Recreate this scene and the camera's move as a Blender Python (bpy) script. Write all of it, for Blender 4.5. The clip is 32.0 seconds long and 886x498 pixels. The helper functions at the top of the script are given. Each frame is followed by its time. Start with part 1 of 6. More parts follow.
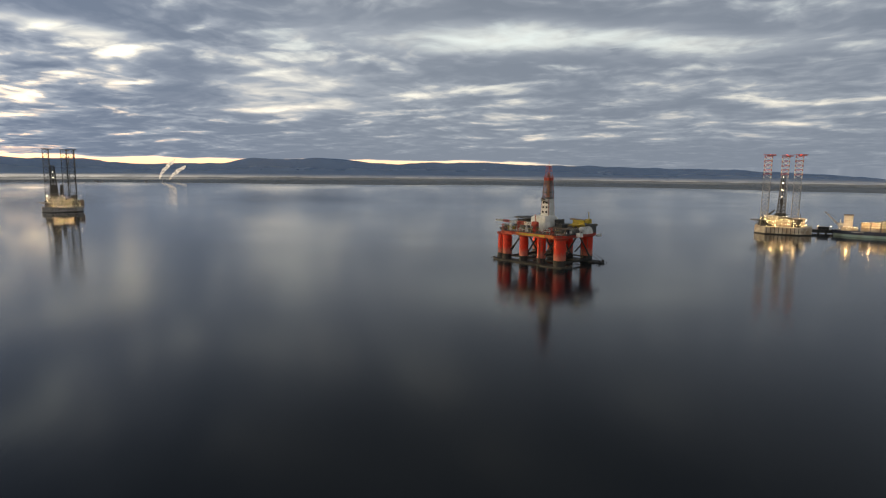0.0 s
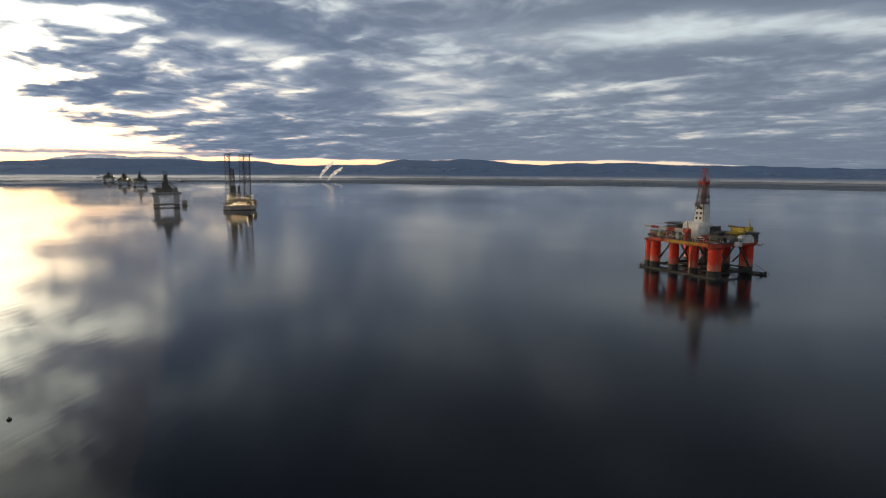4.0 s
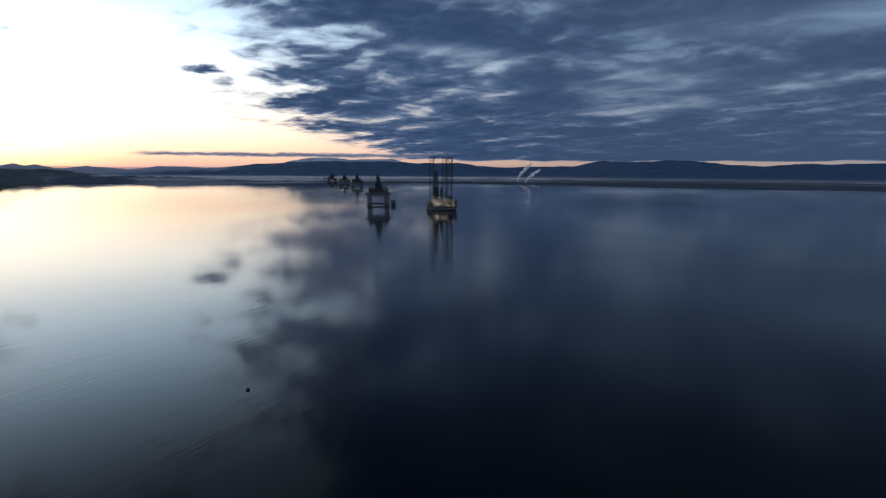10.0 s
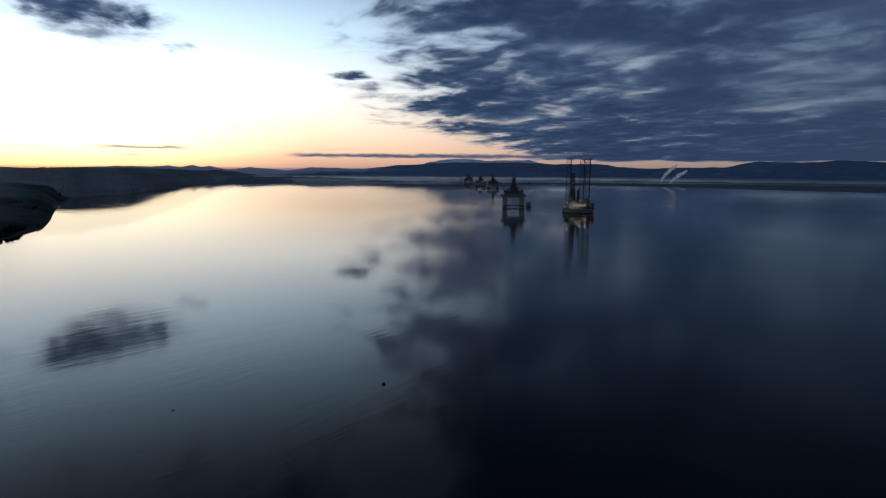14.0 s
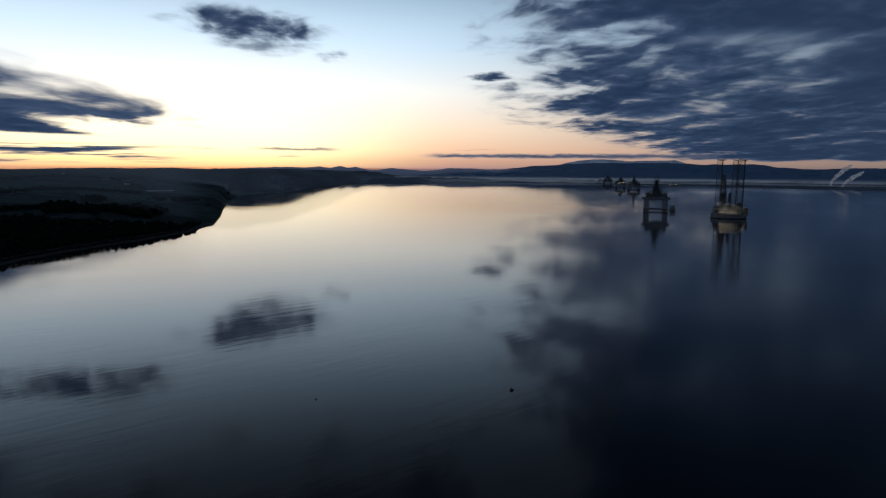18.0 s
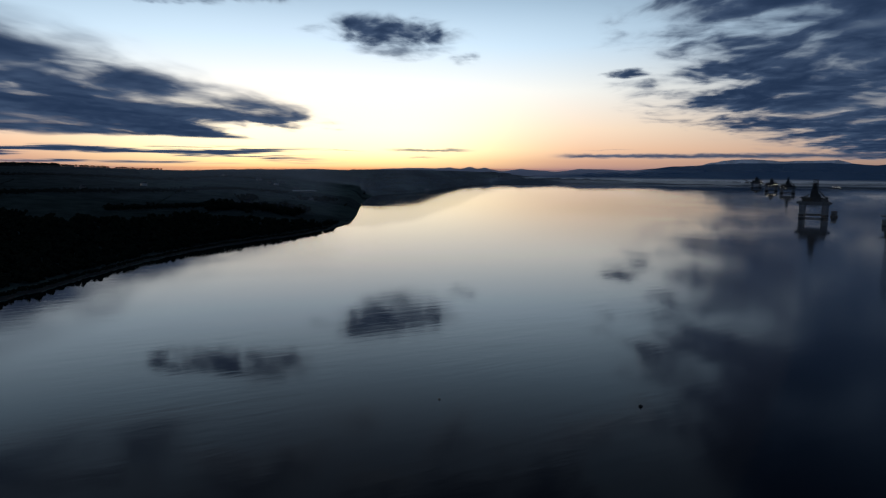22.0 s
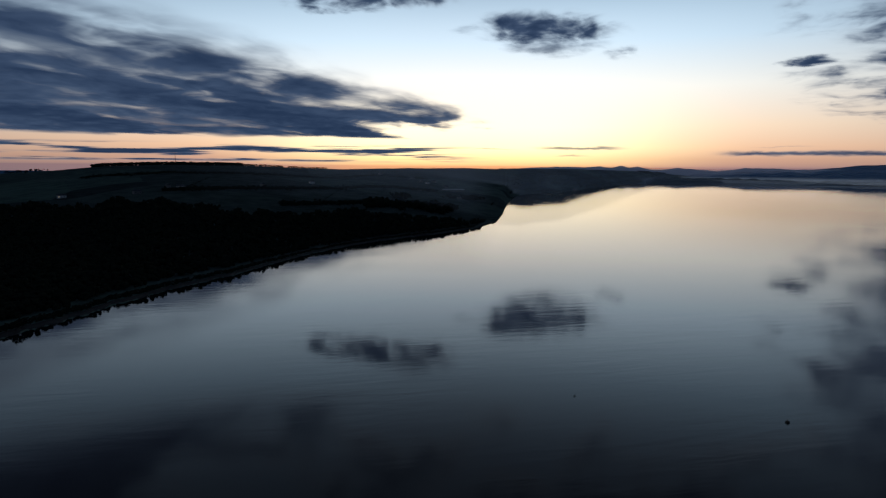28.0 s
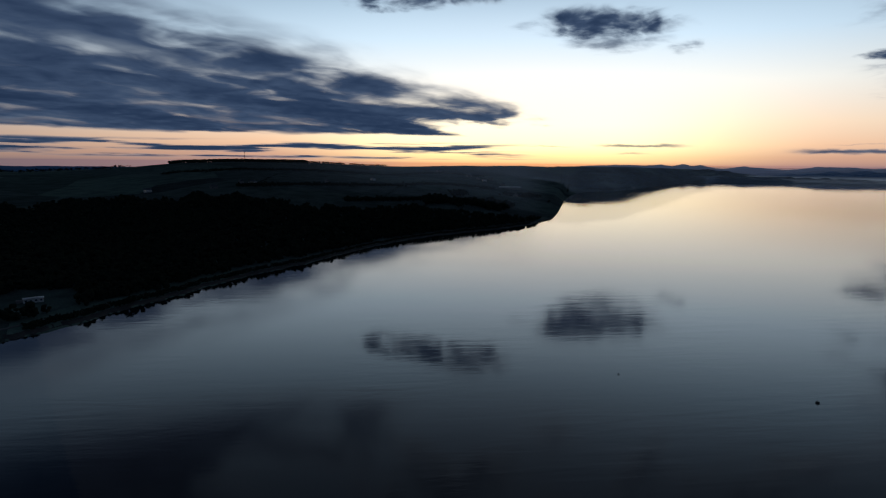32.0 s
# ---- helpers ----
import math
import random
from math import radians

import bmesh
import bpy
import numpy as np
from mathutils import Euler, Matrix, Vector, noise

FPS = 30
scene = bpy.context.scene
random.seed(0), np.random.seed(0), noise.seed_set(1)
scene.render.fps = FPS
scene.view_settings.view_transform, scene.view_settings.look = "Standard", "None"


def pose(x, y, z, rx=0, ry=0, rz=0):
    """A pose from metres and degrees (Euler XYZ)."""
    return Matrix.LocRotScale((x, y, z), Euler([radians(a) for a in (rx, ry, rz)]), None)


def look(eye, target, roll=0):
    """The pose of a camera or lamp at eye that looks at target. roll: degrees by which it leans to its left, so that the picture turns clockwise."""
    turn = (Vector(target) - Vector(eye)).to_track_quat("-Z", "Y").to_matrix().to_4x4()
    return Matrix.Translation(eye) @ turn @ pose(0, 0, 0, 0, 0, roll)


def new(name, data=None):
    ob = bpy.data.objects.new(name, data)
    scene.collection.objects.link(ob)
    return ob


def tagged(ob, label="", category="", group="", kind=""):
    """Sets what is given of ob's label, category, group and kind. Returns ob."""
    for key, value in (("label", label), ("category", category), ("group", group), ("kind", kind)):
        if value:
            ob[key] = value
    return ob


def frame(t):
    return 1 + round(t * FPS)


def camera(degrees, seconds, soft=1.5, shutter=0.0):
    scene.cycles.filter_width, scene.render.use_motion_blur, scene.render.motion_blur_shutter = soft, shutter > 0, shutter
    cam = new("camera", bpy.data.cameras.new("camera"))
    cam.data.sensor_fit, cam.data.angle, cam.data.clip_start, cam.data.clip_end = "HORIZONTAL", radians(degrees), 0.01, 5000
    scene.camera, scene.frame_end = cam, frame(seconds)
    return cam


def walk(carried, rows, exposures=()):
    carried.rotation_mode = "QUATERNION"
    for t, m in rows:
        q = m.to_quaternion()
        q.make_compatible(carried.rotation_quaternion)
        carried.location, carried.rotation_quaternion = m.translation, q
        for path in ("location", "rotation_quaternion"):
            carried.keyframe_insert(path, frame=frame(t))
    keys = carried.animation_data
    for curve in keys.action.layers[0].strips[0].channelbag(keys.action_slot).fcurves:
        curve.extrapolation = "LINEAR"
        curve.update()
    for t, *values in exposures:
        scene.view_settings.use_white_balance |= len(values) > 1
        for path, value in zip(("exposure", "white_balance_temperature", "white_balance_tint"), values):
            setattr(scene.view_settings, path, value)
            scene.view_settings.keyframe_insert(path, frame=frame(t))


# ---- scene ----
# ---- camera ----
cam = camera(73.22, 32.0, soft=1.25)
# seconds, x, y, z, yaw to the left of +y, pitch, roll
PATH = [
    (0.0, 0.00, 0.00, 87.24, 0.000, -7.591, 0.559),
    (1.0, 0.33, -0.80, 88.19, 3.448, -7.621, 0.507),
    (2.0, 0.61, -1.38, 89.02, 6.902, -7.645, 0.449),
    (3.0, 0.79, -1.68, 89.68, 10.329, -7.658, 0.400),
    (4.0, 0.82, -1.79, 90.18, 13.673, -7.653, 0.389),
    (5.0, 0.69, -1.75, 90.57, 16.927, -7.637, 0.410),
    (6.0, 0.41, -1.60, 90.90, 20.096, -7.615, 0.448),
    (7.0, -0.00, -1.34, 91.23, 23.190, -7.596, 0.484),
    (8.0, -0.36, -0.97, 91.60, 26.231, -7.595, 0.479),
    (9.0, -0.52, -0.49, 92.03, 29.253, -7.616, 0.413),
    (10.0, -0.55, -0.12, 92.49, 32.330, -7.637, 0.353),
    (11.0, -0.56, -0.05, 92.95, 35.513, -7.636, 0.362),
    (12.0, -0.47, -0.25, 93.43, 38.745, -7.627, 0.394),
    (13.0, -0.19, -0.61, 93.96, 41.967, -7.630, 0.393),
    (14.0, 0.27, -0.96, 94.58, 45.227, -7.638, 0.372),
    (15.0, 0.84, -1.14, 95.30, 48.569, -7.642, 0.356),
    (16.0, 1.35, -1.16, 96.06, 51.909, -7.646, 0.350),
    (17.0, 1.65, -1.10, 96.77, 55.130, -7.658, 0.352),
    (18.0, 1.61, -1.00, 97.37, 58.161, -7.680, 0.359),
    (19.0, 1.35, -0.90, 97.85, 61.110, -7.693, 0.354),
    (20.0, 1.04, -0.80, 98.24, 64.106, -7.683, 0.329),
    (21.0, 0.84, -0.67, 98.68, 67.202, -7.675, 0.311),
    (22.0, 0.89, -0.52, 99.28, 70.405, -7.691, 0.329),
    (23.0, 1.25, -0.52, 100.07, 73.635, -7.719, 0.361),
    (24.0, 2.07, -0.84, 100.99, 76.742, -7.740, 0.380),
    (25.0, 3.85, -1.37, 101.80, 79.400, -7.763, 0.375),
    (26.0, 7.11, -2.00, 102.28, 81.363, -7.800, 0.351),
    (27.0, 11.90, -2.67, 102.50, 82.897, -7.853, 0.336),
    (28.0, 18.18, -3.36, 102.63, 84.397, -7.920, 0.366),
    (29.0, 25.82, -4.09, 102.80, 86.113, -7.998, 0.456),
    (30.0, 34.38, -5.04, 103.00, 87.720, -8.076, 0.546),
    (31.0, 43.38, -6.38, 103.21, 88.877, -8.144, 0.576),
    (32.0, 52.58, -7.95, 103.41, 89.746, -8.206, 0.566),
]
EXPOSURES = [(0.0, 0.34, 10600, 12.5), (3.5, 0.12, 9500, 12), (6.0, -0.4, 7700, 11), (9.0, -1.25, 6000, 10), (13.0, -1.85, 5650, 9),
             (19.0, -2.3, 5650, 9), (32.0, -2.35, 5700, 9)]
walk(cam, [(t, pose(x, y, z, 90 + pitch, 0, yaw) @ pose(0, 0, 0, 0, 0, roll)) for t, x, y, z, yaw, pitch, roll in PATH], EXPOSURES)

# ---- world: dusk sky with a broken cloud deck ----
GLOW_YAW = 82.0
world = bpy.data.worlds.new("dusk_sky")
scene.world = world
world.use_nodes = True
WT = world.node_tree
WT.nodes.clear()


class Nodes:
    """Small helpers to write node trees as formulas."""

    def __init__(self, tree):
        self.t = tree

    def put(self, socket, value):
        if isinstance(value, bpy.types.NodeSocket):
            self.t.links.new(value, socket)
        else:
            socket.default_value = value

    def m(self, op, a, b=0.0, c=0.0, clamp=False):
        n = self.t.nodes.new("ShaderNodeMath")
        n.operation, n.use_clamp = op, clamp
        for s, v in zip(n.inputs, (a, b, c)):
            self.put(s, v)
        return n.outputs[0]

    def smooth(self, v, lo, hi, a=0.0, b=1.0):
        n = self.t.nodes.new("ShaderNodeMapRange")
        n.interpolation_type = "SMOOTHSTEP"
        for k, x in zip(("Value", "From Min", "From Max", "To Min", "To Max"), (v, lo, hi, a, b)):
            self.put(n.inputs[k], x)
        return n.outputs[0]

    def xyz(self, x, y, z=0.0):
        n = self.t.nodes.new("ShaderNodeCombineXYZ")
        for s, v in zip(n.inputs, (x, y, z)):
            self.put(s, v)
        return n.outputs[0]

    def split(self, v):
        n = self.t.nodes.new("ShaderNodeSeparateXYZ")
        self.put(n.inputs[0], v)
        return n.outputs

    def noise(self, v, scale, detail=4.0, rough=0.5, distort=0.0, lac=2.0):
        n = self.t.nodes.new("ShaderNodeTexNoise")
        if v is not None:
            self.put(n.inputs["Vector"], v)
        n.inputs["Scale"].default_value, n.inputs["Detail"].default_value = scale, detail
        n.inputs["Roughness"].default_value, n.inputs["Distortion"].default_value = rough, distort
        n.inputs["Lacunarity"].default_value = lac
        return n.outputs["Fac"]

    def ramp(self, fac, stops):
        n = self.t.nodes.new("ShaderNodeValToRGB")
        self.put(n.inputs[0], fac)
        e = n.color_ramp.elements
        while len(e) < len(stops):
            e.new(0.5)
        for el, (p, c) in zip(e, stops):
            el.position, el.color = p, (*c, 1)
        return n.outputs[0]

    def mix(self, fac, a, b, kind="MIX"):
        n = self.t.nodes.new("ShaderNodeMix")
        n.data_type, n.blend_type = "RGBA", kind
        self.put(n.inputs[0], fac)
        for s, v in ((n.inputs[6], a), (n.inputs[7], b)):
            self.put(s, (*v, 1) if isinstance(v, tuple) else v)
        return n.outputs[2]

    def scale(self, col, k):
        n = self.t.nodes.new("ShaderNodeVectorMath")
        n.operation = "SCALE"
        self.put(n.inputs[0], col)
        self.put(n.inputs[3], k)
        return n.outputs[0]


def build_sky():
    N = Nodes(WT)
    coord = WT.nodes.new("ShaderNodeTexCoord")
    d = N.split(coord.outputs["Generated"])
    dz = N.m("MAXIMUM", d[2], 0.006)
    X, Y = N.m("DIVIDE", d[0], dz), N.m("DIVIDE", d[1], dz)
    deg = 57.29578
    yaw = N.m("MULTIPLY", N.m("ARCTAN2", N.m("MULTIPLY", d[0], -1.0), d[1]), deg)
    el = N.m("MULTIPLY", N.m("ARCSINE", d[2]), deg)
    r = N.m("SQRT", N.m("ADD", N.m("MULTIPLY", X, X), N.m("MULTIPLY", Y, Y)))
    # the cloud streets run towards one bearing; lane: along them, across: towards the south
    lane = N.m("ADD", N.m("MULTIPLY", X, -0.875), N.m("MULTIPLY", Y, 0.485))
    across = N.m("ADD", N.m("MULTIPLY", X, -0.485), N.m("MULTIPLY", Y, -0.875))
    # the layer has depth, so its puffs flatten a little less towards the horizon
    dk = N.m("ADD", dz, 0.10)
    U, V = N.m("DIVIDE", d[0], dk), N.m("DIVIDE", d[1], dk)
    tl = N.m("ADD", N.m("MULTIPLY", U, -0.875), N.m("MULTIPLY", V, 0.485))
    ta = N.m("ADD", N.m("MULTIPLY", U, -0.485), N.m("MULTIPLY", V, -0.875))
    warp = N.m("SUBTRACT", N.noise(N.xyz(tl, ta, 4.0), 1.3, 3.0), 0.5)
    twist = N.m("SUBTRACT", N.noise(N.xyz(tl, ta, 9.0), 1.5, 3.0), 0.5)
    wl, wa = N.m("MULTIPLY_ADD", warp, 0.5, tl), N.m("MULTIPLY_ADD", twist, 0.45, ta)
    n1 = N.noise(N.xyz(N.m("MULTIPLY", wl, 0.8), wa), 2.5, 4.0, 0.47)
    n1s = N.noise(N.xyz(N.m("MULTIPLY", N.m("ADD", wl, 0.10), 0.8), N.m("ADD", wa, 0.04)), 2.5, 3.0, 0.5)
    n2 = N.noise(N.xyz(N.m("MULTIPLY_ADD", tl, 0.55, 31.0), ta), 0.75, 3.0, 0.5)
    n3 = N.noise(N.xyz(wl, wa, 7.0), 7.0, 4.0, 0.5)
    c1 = N.m("SUBTRACT", n1, 0.5)
    c2 = N.m("SUBTRACT", n2, 0.5)
    c3 = N.m("SUBTRACT", n3, 0.5)
    # sides of the puffs turned to the glow
    relief = N.m("SUBTRACT", n1, n1s)

    def blob(px, py, sx, sy, turn=0.0, rag=2.2):
        """A ragged patch of the cloud layer: about 0 in its middle, 1 at its rim."""
        co, si = math.cos(radians(turn)), math.sin(radians(turn))
        gx, gy = N.m("SUBTRACT", X, px), N.m("SUBTRACT", Y, py)
        a = N.m("DIVIDE", N.m("ADD", N.m("MULTIPLY", gx, co), N.m("MULTIPLY", gy, si)), sx)
        b = N.m("DIVIDE", N.m("SUBTRACT", N.m("MULTIPLY", gy, co), N.m("MULTIPLY", gx, si)), sy)
        ring2 = N.m("ADD", N.m("MULTIPLY", a, a), N.m("MULTIPLY", b, b))
        return N.m("ADD", ring2, N.m("ADD", N.m("MULTIPLY", c1, -rag), N.m("MULTIPLY", c3, -rag * 0.9)))

    # the northern deck: it ends in the west along a bent line, and in the distance just over the hills
    bend = N.m("MULTIPLY_ADD", N.m("SMOOTH_MAX", N.m("SUBTRACT", lane, 11.0), 0.0, 5.0), -0.36, N.m("MULTIPLY", lane, -0.16))
    rag = N.m("MULTIPLY", N.m("ADD", N.m("MULTIPLY", c1, 2.0), N.m("MULTIPLY", c3, 1.2)), N.m("MULTIPLY_ADD", r, 0.11, 0.35))
    inside = N.m("SUBTRACT", N.m("SUBTRACT", bend, across), N.m("MULTIPLY", rag, -1.0))
    wide = N.m("MULTIPLY_ADD", r, 0.05, 0.12)
    right = N.smooth(N.m("DIVIDE", inside, wide), -1.4, 2.8)
    rim = N.smooth(N.m("DIVIDE", inside, wide), 0.0, 5.0, 0.88, 1.0)
    behind = N.smooth(yaw, -175.0, -150.0, 0.0, 1.0)
    right = N.m("MULTIPLY", N.m("MULTIPLY", right, rim), behind)
    far = N.smooth(N.m("ADD", N.m("MULTIPLY_ADD", c1, 0.5, el), N.smooth(yaw, -34.0, -2.0, 1.5, 0.0)), 0.66, 0.98)
    gap = N.smooth(blob(0.95, 4.85, 1.9, 0.75, 8.0, 3.2), -0.5, 1.6, 0.26, 0.0)
    gap = N.m("MAXIMUM", gap, N.smooth(blob(-2.4, 9.0, 1.5, 3.2, 15.0, 4.0), -0.6, 1.4, 0.09, 0.0))
    gap = N.m("MAXIMUM", gap, N.smooth(blob(-2.75, 4.5, 0.55, 0.35, 60.0, 3.0), -0.6, 1.4, 0.18, 0.0))
    deck = N.m("SUBTRACT", N.m("ADD", c1, N.m("ADD", N.m("MULTIPLY", c2, 0.36), N.m("MULTIPLY", c3, 0.25))), gap)
    thick = N.m("ADD", deck, N.m("ADD", N.smooth(el, 1.2, 5.0, 0.16, 0.0), N.smooth(yaw, 22.0, 42.0, 0.0, 0.03)))
    dens_r = N.m("MULTIPLY", N.m("MULTIPLY", N.smooth(thick, -0.42, 0.20, 0.13, 1.0), right), far)
    # the south-western bank: a straight fibrous upper edge, two fingers, a far end
    streak = N.noise(N.xyz(N.m("MULTIPLY", wl, 0.34), N.m("MULTIPLY", wa, 1.0), 2.0), 0.9, 4.0, 0.55)
    cs = N.m("SUBTRACT", streak, 0.5)
    up = N.smooth(N.m("ADD", N.m("MULTIPLY_ADD", c1, 0.9, across), N.m("MULTIPLY", cs, 1.5)), 3.0, 4.8)
    reach = N.m("ADD", 11.2, N.m("MULTIPLY", N.m("SUBTRACT", across, 3.7), 1.25))
    reach = N.m("ADD", reach, N.m("ADD", N.m("MULTIPLY", N.m("SINE", N.m("MULTIPLY_ADD", across, 1.25, 1.2)), 1.6), N.m("MULTIPLY", c1, 8.0)))
    end = N.smooth(N.m("SUBTRACT", reach, lane), -0.8, 3.0)
    rn = N.m("ADD", N.m("MULTIPLY_ADD", c1, 7.0, r), N.m("MULTIPLY", c2, 9.0))
    dens_l = N.m("MULTIPLY", N.m("MULTIPLY", up, end), N.smooth(rn, 20.5, 25.0, 1.0, 0.0))
    dens_l = N.m("MULTIPLY", dens_l, N.smooth(N.m("ADD", N.m("MULTIPLY_ADD", c2, 0.15, c1), N.smooth(across, 3.5, 9.0, 0.04, 0.16)), -0.52, 0.12))
    dens_l = N.m("MULTIPLY", dens_l, N.smooth(N.m("MULTIPLY_ADD", c1, 0.6, streak), 0.30, 0.64, 0.56, 0.86))

    lone = N.smooth(blob(-4.52, 1.20, 0.56, 0.46, -35.0, 2.4), -0.9, 1.9, 1.0, 0.0)
    lone = N.m("MAXIMUM", lone, N.smooth(blob(-5.05, 1.45, 0.55, 0.42, -35.0, 2.6), -0.8, 1.7, 0.55, 0.0))
    lone = N.m("MAXIMUM", lone, N.smooth(blob(-5.35, 2.05, 0.55, 0.22, -32.0, 3.4), -0.4, 1.3, 0.42, 0.0))
    lone = N.m("MAXIMUM", lone, N.smooth(blob(-5.43, 4.02, 0.42, 0.30, -30.0, 3.0), -0.6, 1.3, 0.80, 0.0))
    lone = N.m("MAXIMUM", lone, N.smooth(blob(-3.80, -0.05, 0.30, 0.56, -25.0, 4.2), -0.5, 1.6, 0.7, 0.0))
    lone = N.m("MAXIMUM", lone, N.smooth(blob(-4.56, 0.64, 0.24, 0.22, 0.0, 3.0), -0.4, 1.2, 0.40, 0.0))
    # thin bars low over the horizon
    bars = N.noise(N.xyz(N.m("MULTIPLY", yaw, 0.085), N.m("MULTIPLY", el, 1.9), 3.0), 1.0, 5.0, 0.55)
    low = N.m("MULTIPLY", N.smooth(el, 0.2, 0.5), N.smooth(el, 1.5, 2.1, 1.0, 0.0))
    low = N.m("MULTIPLY", low, N.smooth(yaw, 76.0, 90.0, 0.0, 1.0))
    dens_b = N.m("MULTIPLY", N.smooth(bars, 0.44, 0.60), low)

    def bar(y0, y1, e0, half, gain=0.5):
        wob = N.m("MULTIPLY", N.m("SUBTRACT", N.noise(N.xyz(N.m("MULTIPLY", yaw, 0.45), N.m("MULTIPLY", el, 1.8), e0), 1.0, 6.0, 0.68), 0.5), 1.3)
        v = N.m("ABSOLUTE", N.m("SUBTRACT", N.m("MULTIPLY_ADD", wob, 0.42, el), e0))
        h = N.m("MULTIPLY", N.smooth(yaw, y0, y0 + 4.0), N.smooth(yaw, y1 - 4.0, y1, 1.0, 0.0))
        return N.m("MULTIPLY", N.smooth(v, half * 0.1, half * 1.7, gain, 0.0), h)

    dens_b = N.m("MULTIPLY", dens_b, 0.85)
    for b in (bar(66.0, 77.5, 1.72, 0.16), bar(69.5, 75.5, 1.02, 0.09), bar(30.0, 61.5, 1.20, 0.21, 0.62), bar(51.0, 59.0, 1.75, 0.05, 0.3), bar(76.0, 84.0, 1.62, 0.06, 0.4), bar(80.0, 88.0, 0.62, 0.06, 0.4)):
        dens_b = N.m("MAXIMUM", dens_b, b)
    over = N.m("MULTIPLY", N.smooth(N.m("ADD", N.m("MULTIPLY_ADD", c2, 0.9, c1), N.smooth(yaw, 92.0, 116.0, 0.0, 0.2)), -0.16, 0.22, 0.0, 0.8), N.smooth(el, 15.0, 22.0))
    lone = N.m("MAXIMUM", lone, over)
    dens = N.m("MAXIMUM", N.m("MAXIMUM", dens_r, dens_l), N.m("MAXIMUM", lone, dens_b))

    # clear sky: warm under the glow, pale blue higher and away from it
    away = N.m("ABSOLUTE", N.m("SUBTRACT", N.m("FLOORED_MODULO", N.m("ADD", yaw, 180.0 - GLOW_YAW), 360.0), 180.0))
    glow = N.smooth(away, 8.0, 70.0, 1.0, 0.0)
    lift = N.m("POWER", N.m("DIVIDE", N.m("MAXIMUM", el, 0.0), 90.0), 0.5)
    high = [(0.28, (1.0, 0.91, 0.75)), (0.35, (0.65, 0.75, 0.78)), (0.43, (0.33, 0.445, 0.525)), (0.5, (0.16, 0.23, 0.315)), (0.6, (0.07, 0.11, 0.175)), (1.0, (0.04, 0.06, 0.11))]
    warm = N.ramp(lift, [(0.0, (0.70, 0.34, 0.15)), (0.09, (1.2, 0.82, 0.34)), (0.14, (1.45, 1.15, 0.56)), (0.20, (1.3, 1.08, 0.70))] + high)
    rose = N.ramp(lift, [(0.0, (0.36, 0.20, 0.18)), (0.09, (0.66, 0.36, 0.22)), (0.14, (0.96, 0.57, 0.32)), (0.20, (1.07, 0.76, 0.48))] + high)
    warm = N.mix(N.smooth(away, 6.0, 26.0, 1.0, 0.0), rose, warm)
    cold = N.ramp(lift, [(0.0, (0.10, 0.09, 0.10)), (0.08, (0.24, 0.165, 0.125)), (0.12, (0.22, 0.17, 0.15)), (0.2, (0.15, 0.165, 0.19)), (0.35, (0.09, 0.13, 0.18)), (0.6, (0.05, 0.08, 0.13)),
                         (1.0, (0.03, 0.05, 0.09))])
    dull = N.ramp(lift, [(0.0, (0.09, 0.095, 0.105)), (0.12, (0.13, 0.137, 0.15)), (0.35, (0.09, 0.13, 0.18)), (0.6, (0.05, 0.08, 0.13)), (1.0, (0.03, 0.05, 0.09))])
    cold = N.mix(N.smooth(away, 68.0, 100.0), cold, dull)
    clear = N.scale(N.mix(glow, cold, warm), N.smooth(el, 12.0, 25.0, 57.0, 19.0))
    nishita = WT.nodes.new("ShaderNodeTexSky")
    nishita.sky_type, nishita.sun_disc = "NISHITA", False
    nishita.sun_elevation, nishita.sun_rotation = radians(1.0), radians(-GLOW_YAW)
    clear = N.mix(1.0, clear, N.scale(nishita.outputs[0], 0.6), "ADD")
    # cloud: dark slate where thick, lit through where thin, brighter towards the glow, dim overhead
    near = N.smooth(away, 10.0, 100.0, 1.0, 0.0)
    depth = N.m("ADD", N.m("MULTIPLY_ADD", c3, 0.36, dens), N.m("MULTIPLY_ADD", relief, -0.9, N.m("MULTIPLY", c2, 0.6)))
    body = N.ramp(depth, [(0.0, (0.80, 0.82, 0.86)), (0.22, (0.60, 0.65, 0.74)), (0.42, (0.37, 0.43, 0.54)), (0.62, (0.215, 0.285, 0.42)), (0.85, (0.12, 0.175, 0.29)), (1.0, (0.09, 0.14, 0.245))])
    body = N.mix(N.smooth(away, 40.0, 85.0, 0.0, 0.3), body, (0.30, 0.37, 0.47))
    tint = N.mix(near, (8.9, 10.0, 11.4), (12.3, 13.5, 15.0))
    cloud = N.mix(1.0, body, tint, "MULTIPLY")
    lit = N.mix(near, (0.0, 0.0, 0.0), (3.6, 3.1, 2.4))
    cloud = N.mix(N.smooth(depth, 0.0, 0.4, 1.0, 0.0), cloud, N.mix(1.0, cloud, lit, "ADD"))
    cloud = N.scale(cloud, N.smooth(el, 12.0, 27.0, 1.0, 0.38))
    colour = N.mix(N.smooth(dens, 0.0, 0.72), clear, cloud)
    bg = WT.nodes.new("ShaderNodeBackground")
    WT.links.new(colour, bg.inputs["Color"])
    bg.inputs["Strength"].default_value = 0.1
    out = WT.nodes.new("ShaderNodeOutputWorld")
    WT.links.new(bg.outputs[0], out.inputs["Surface"])


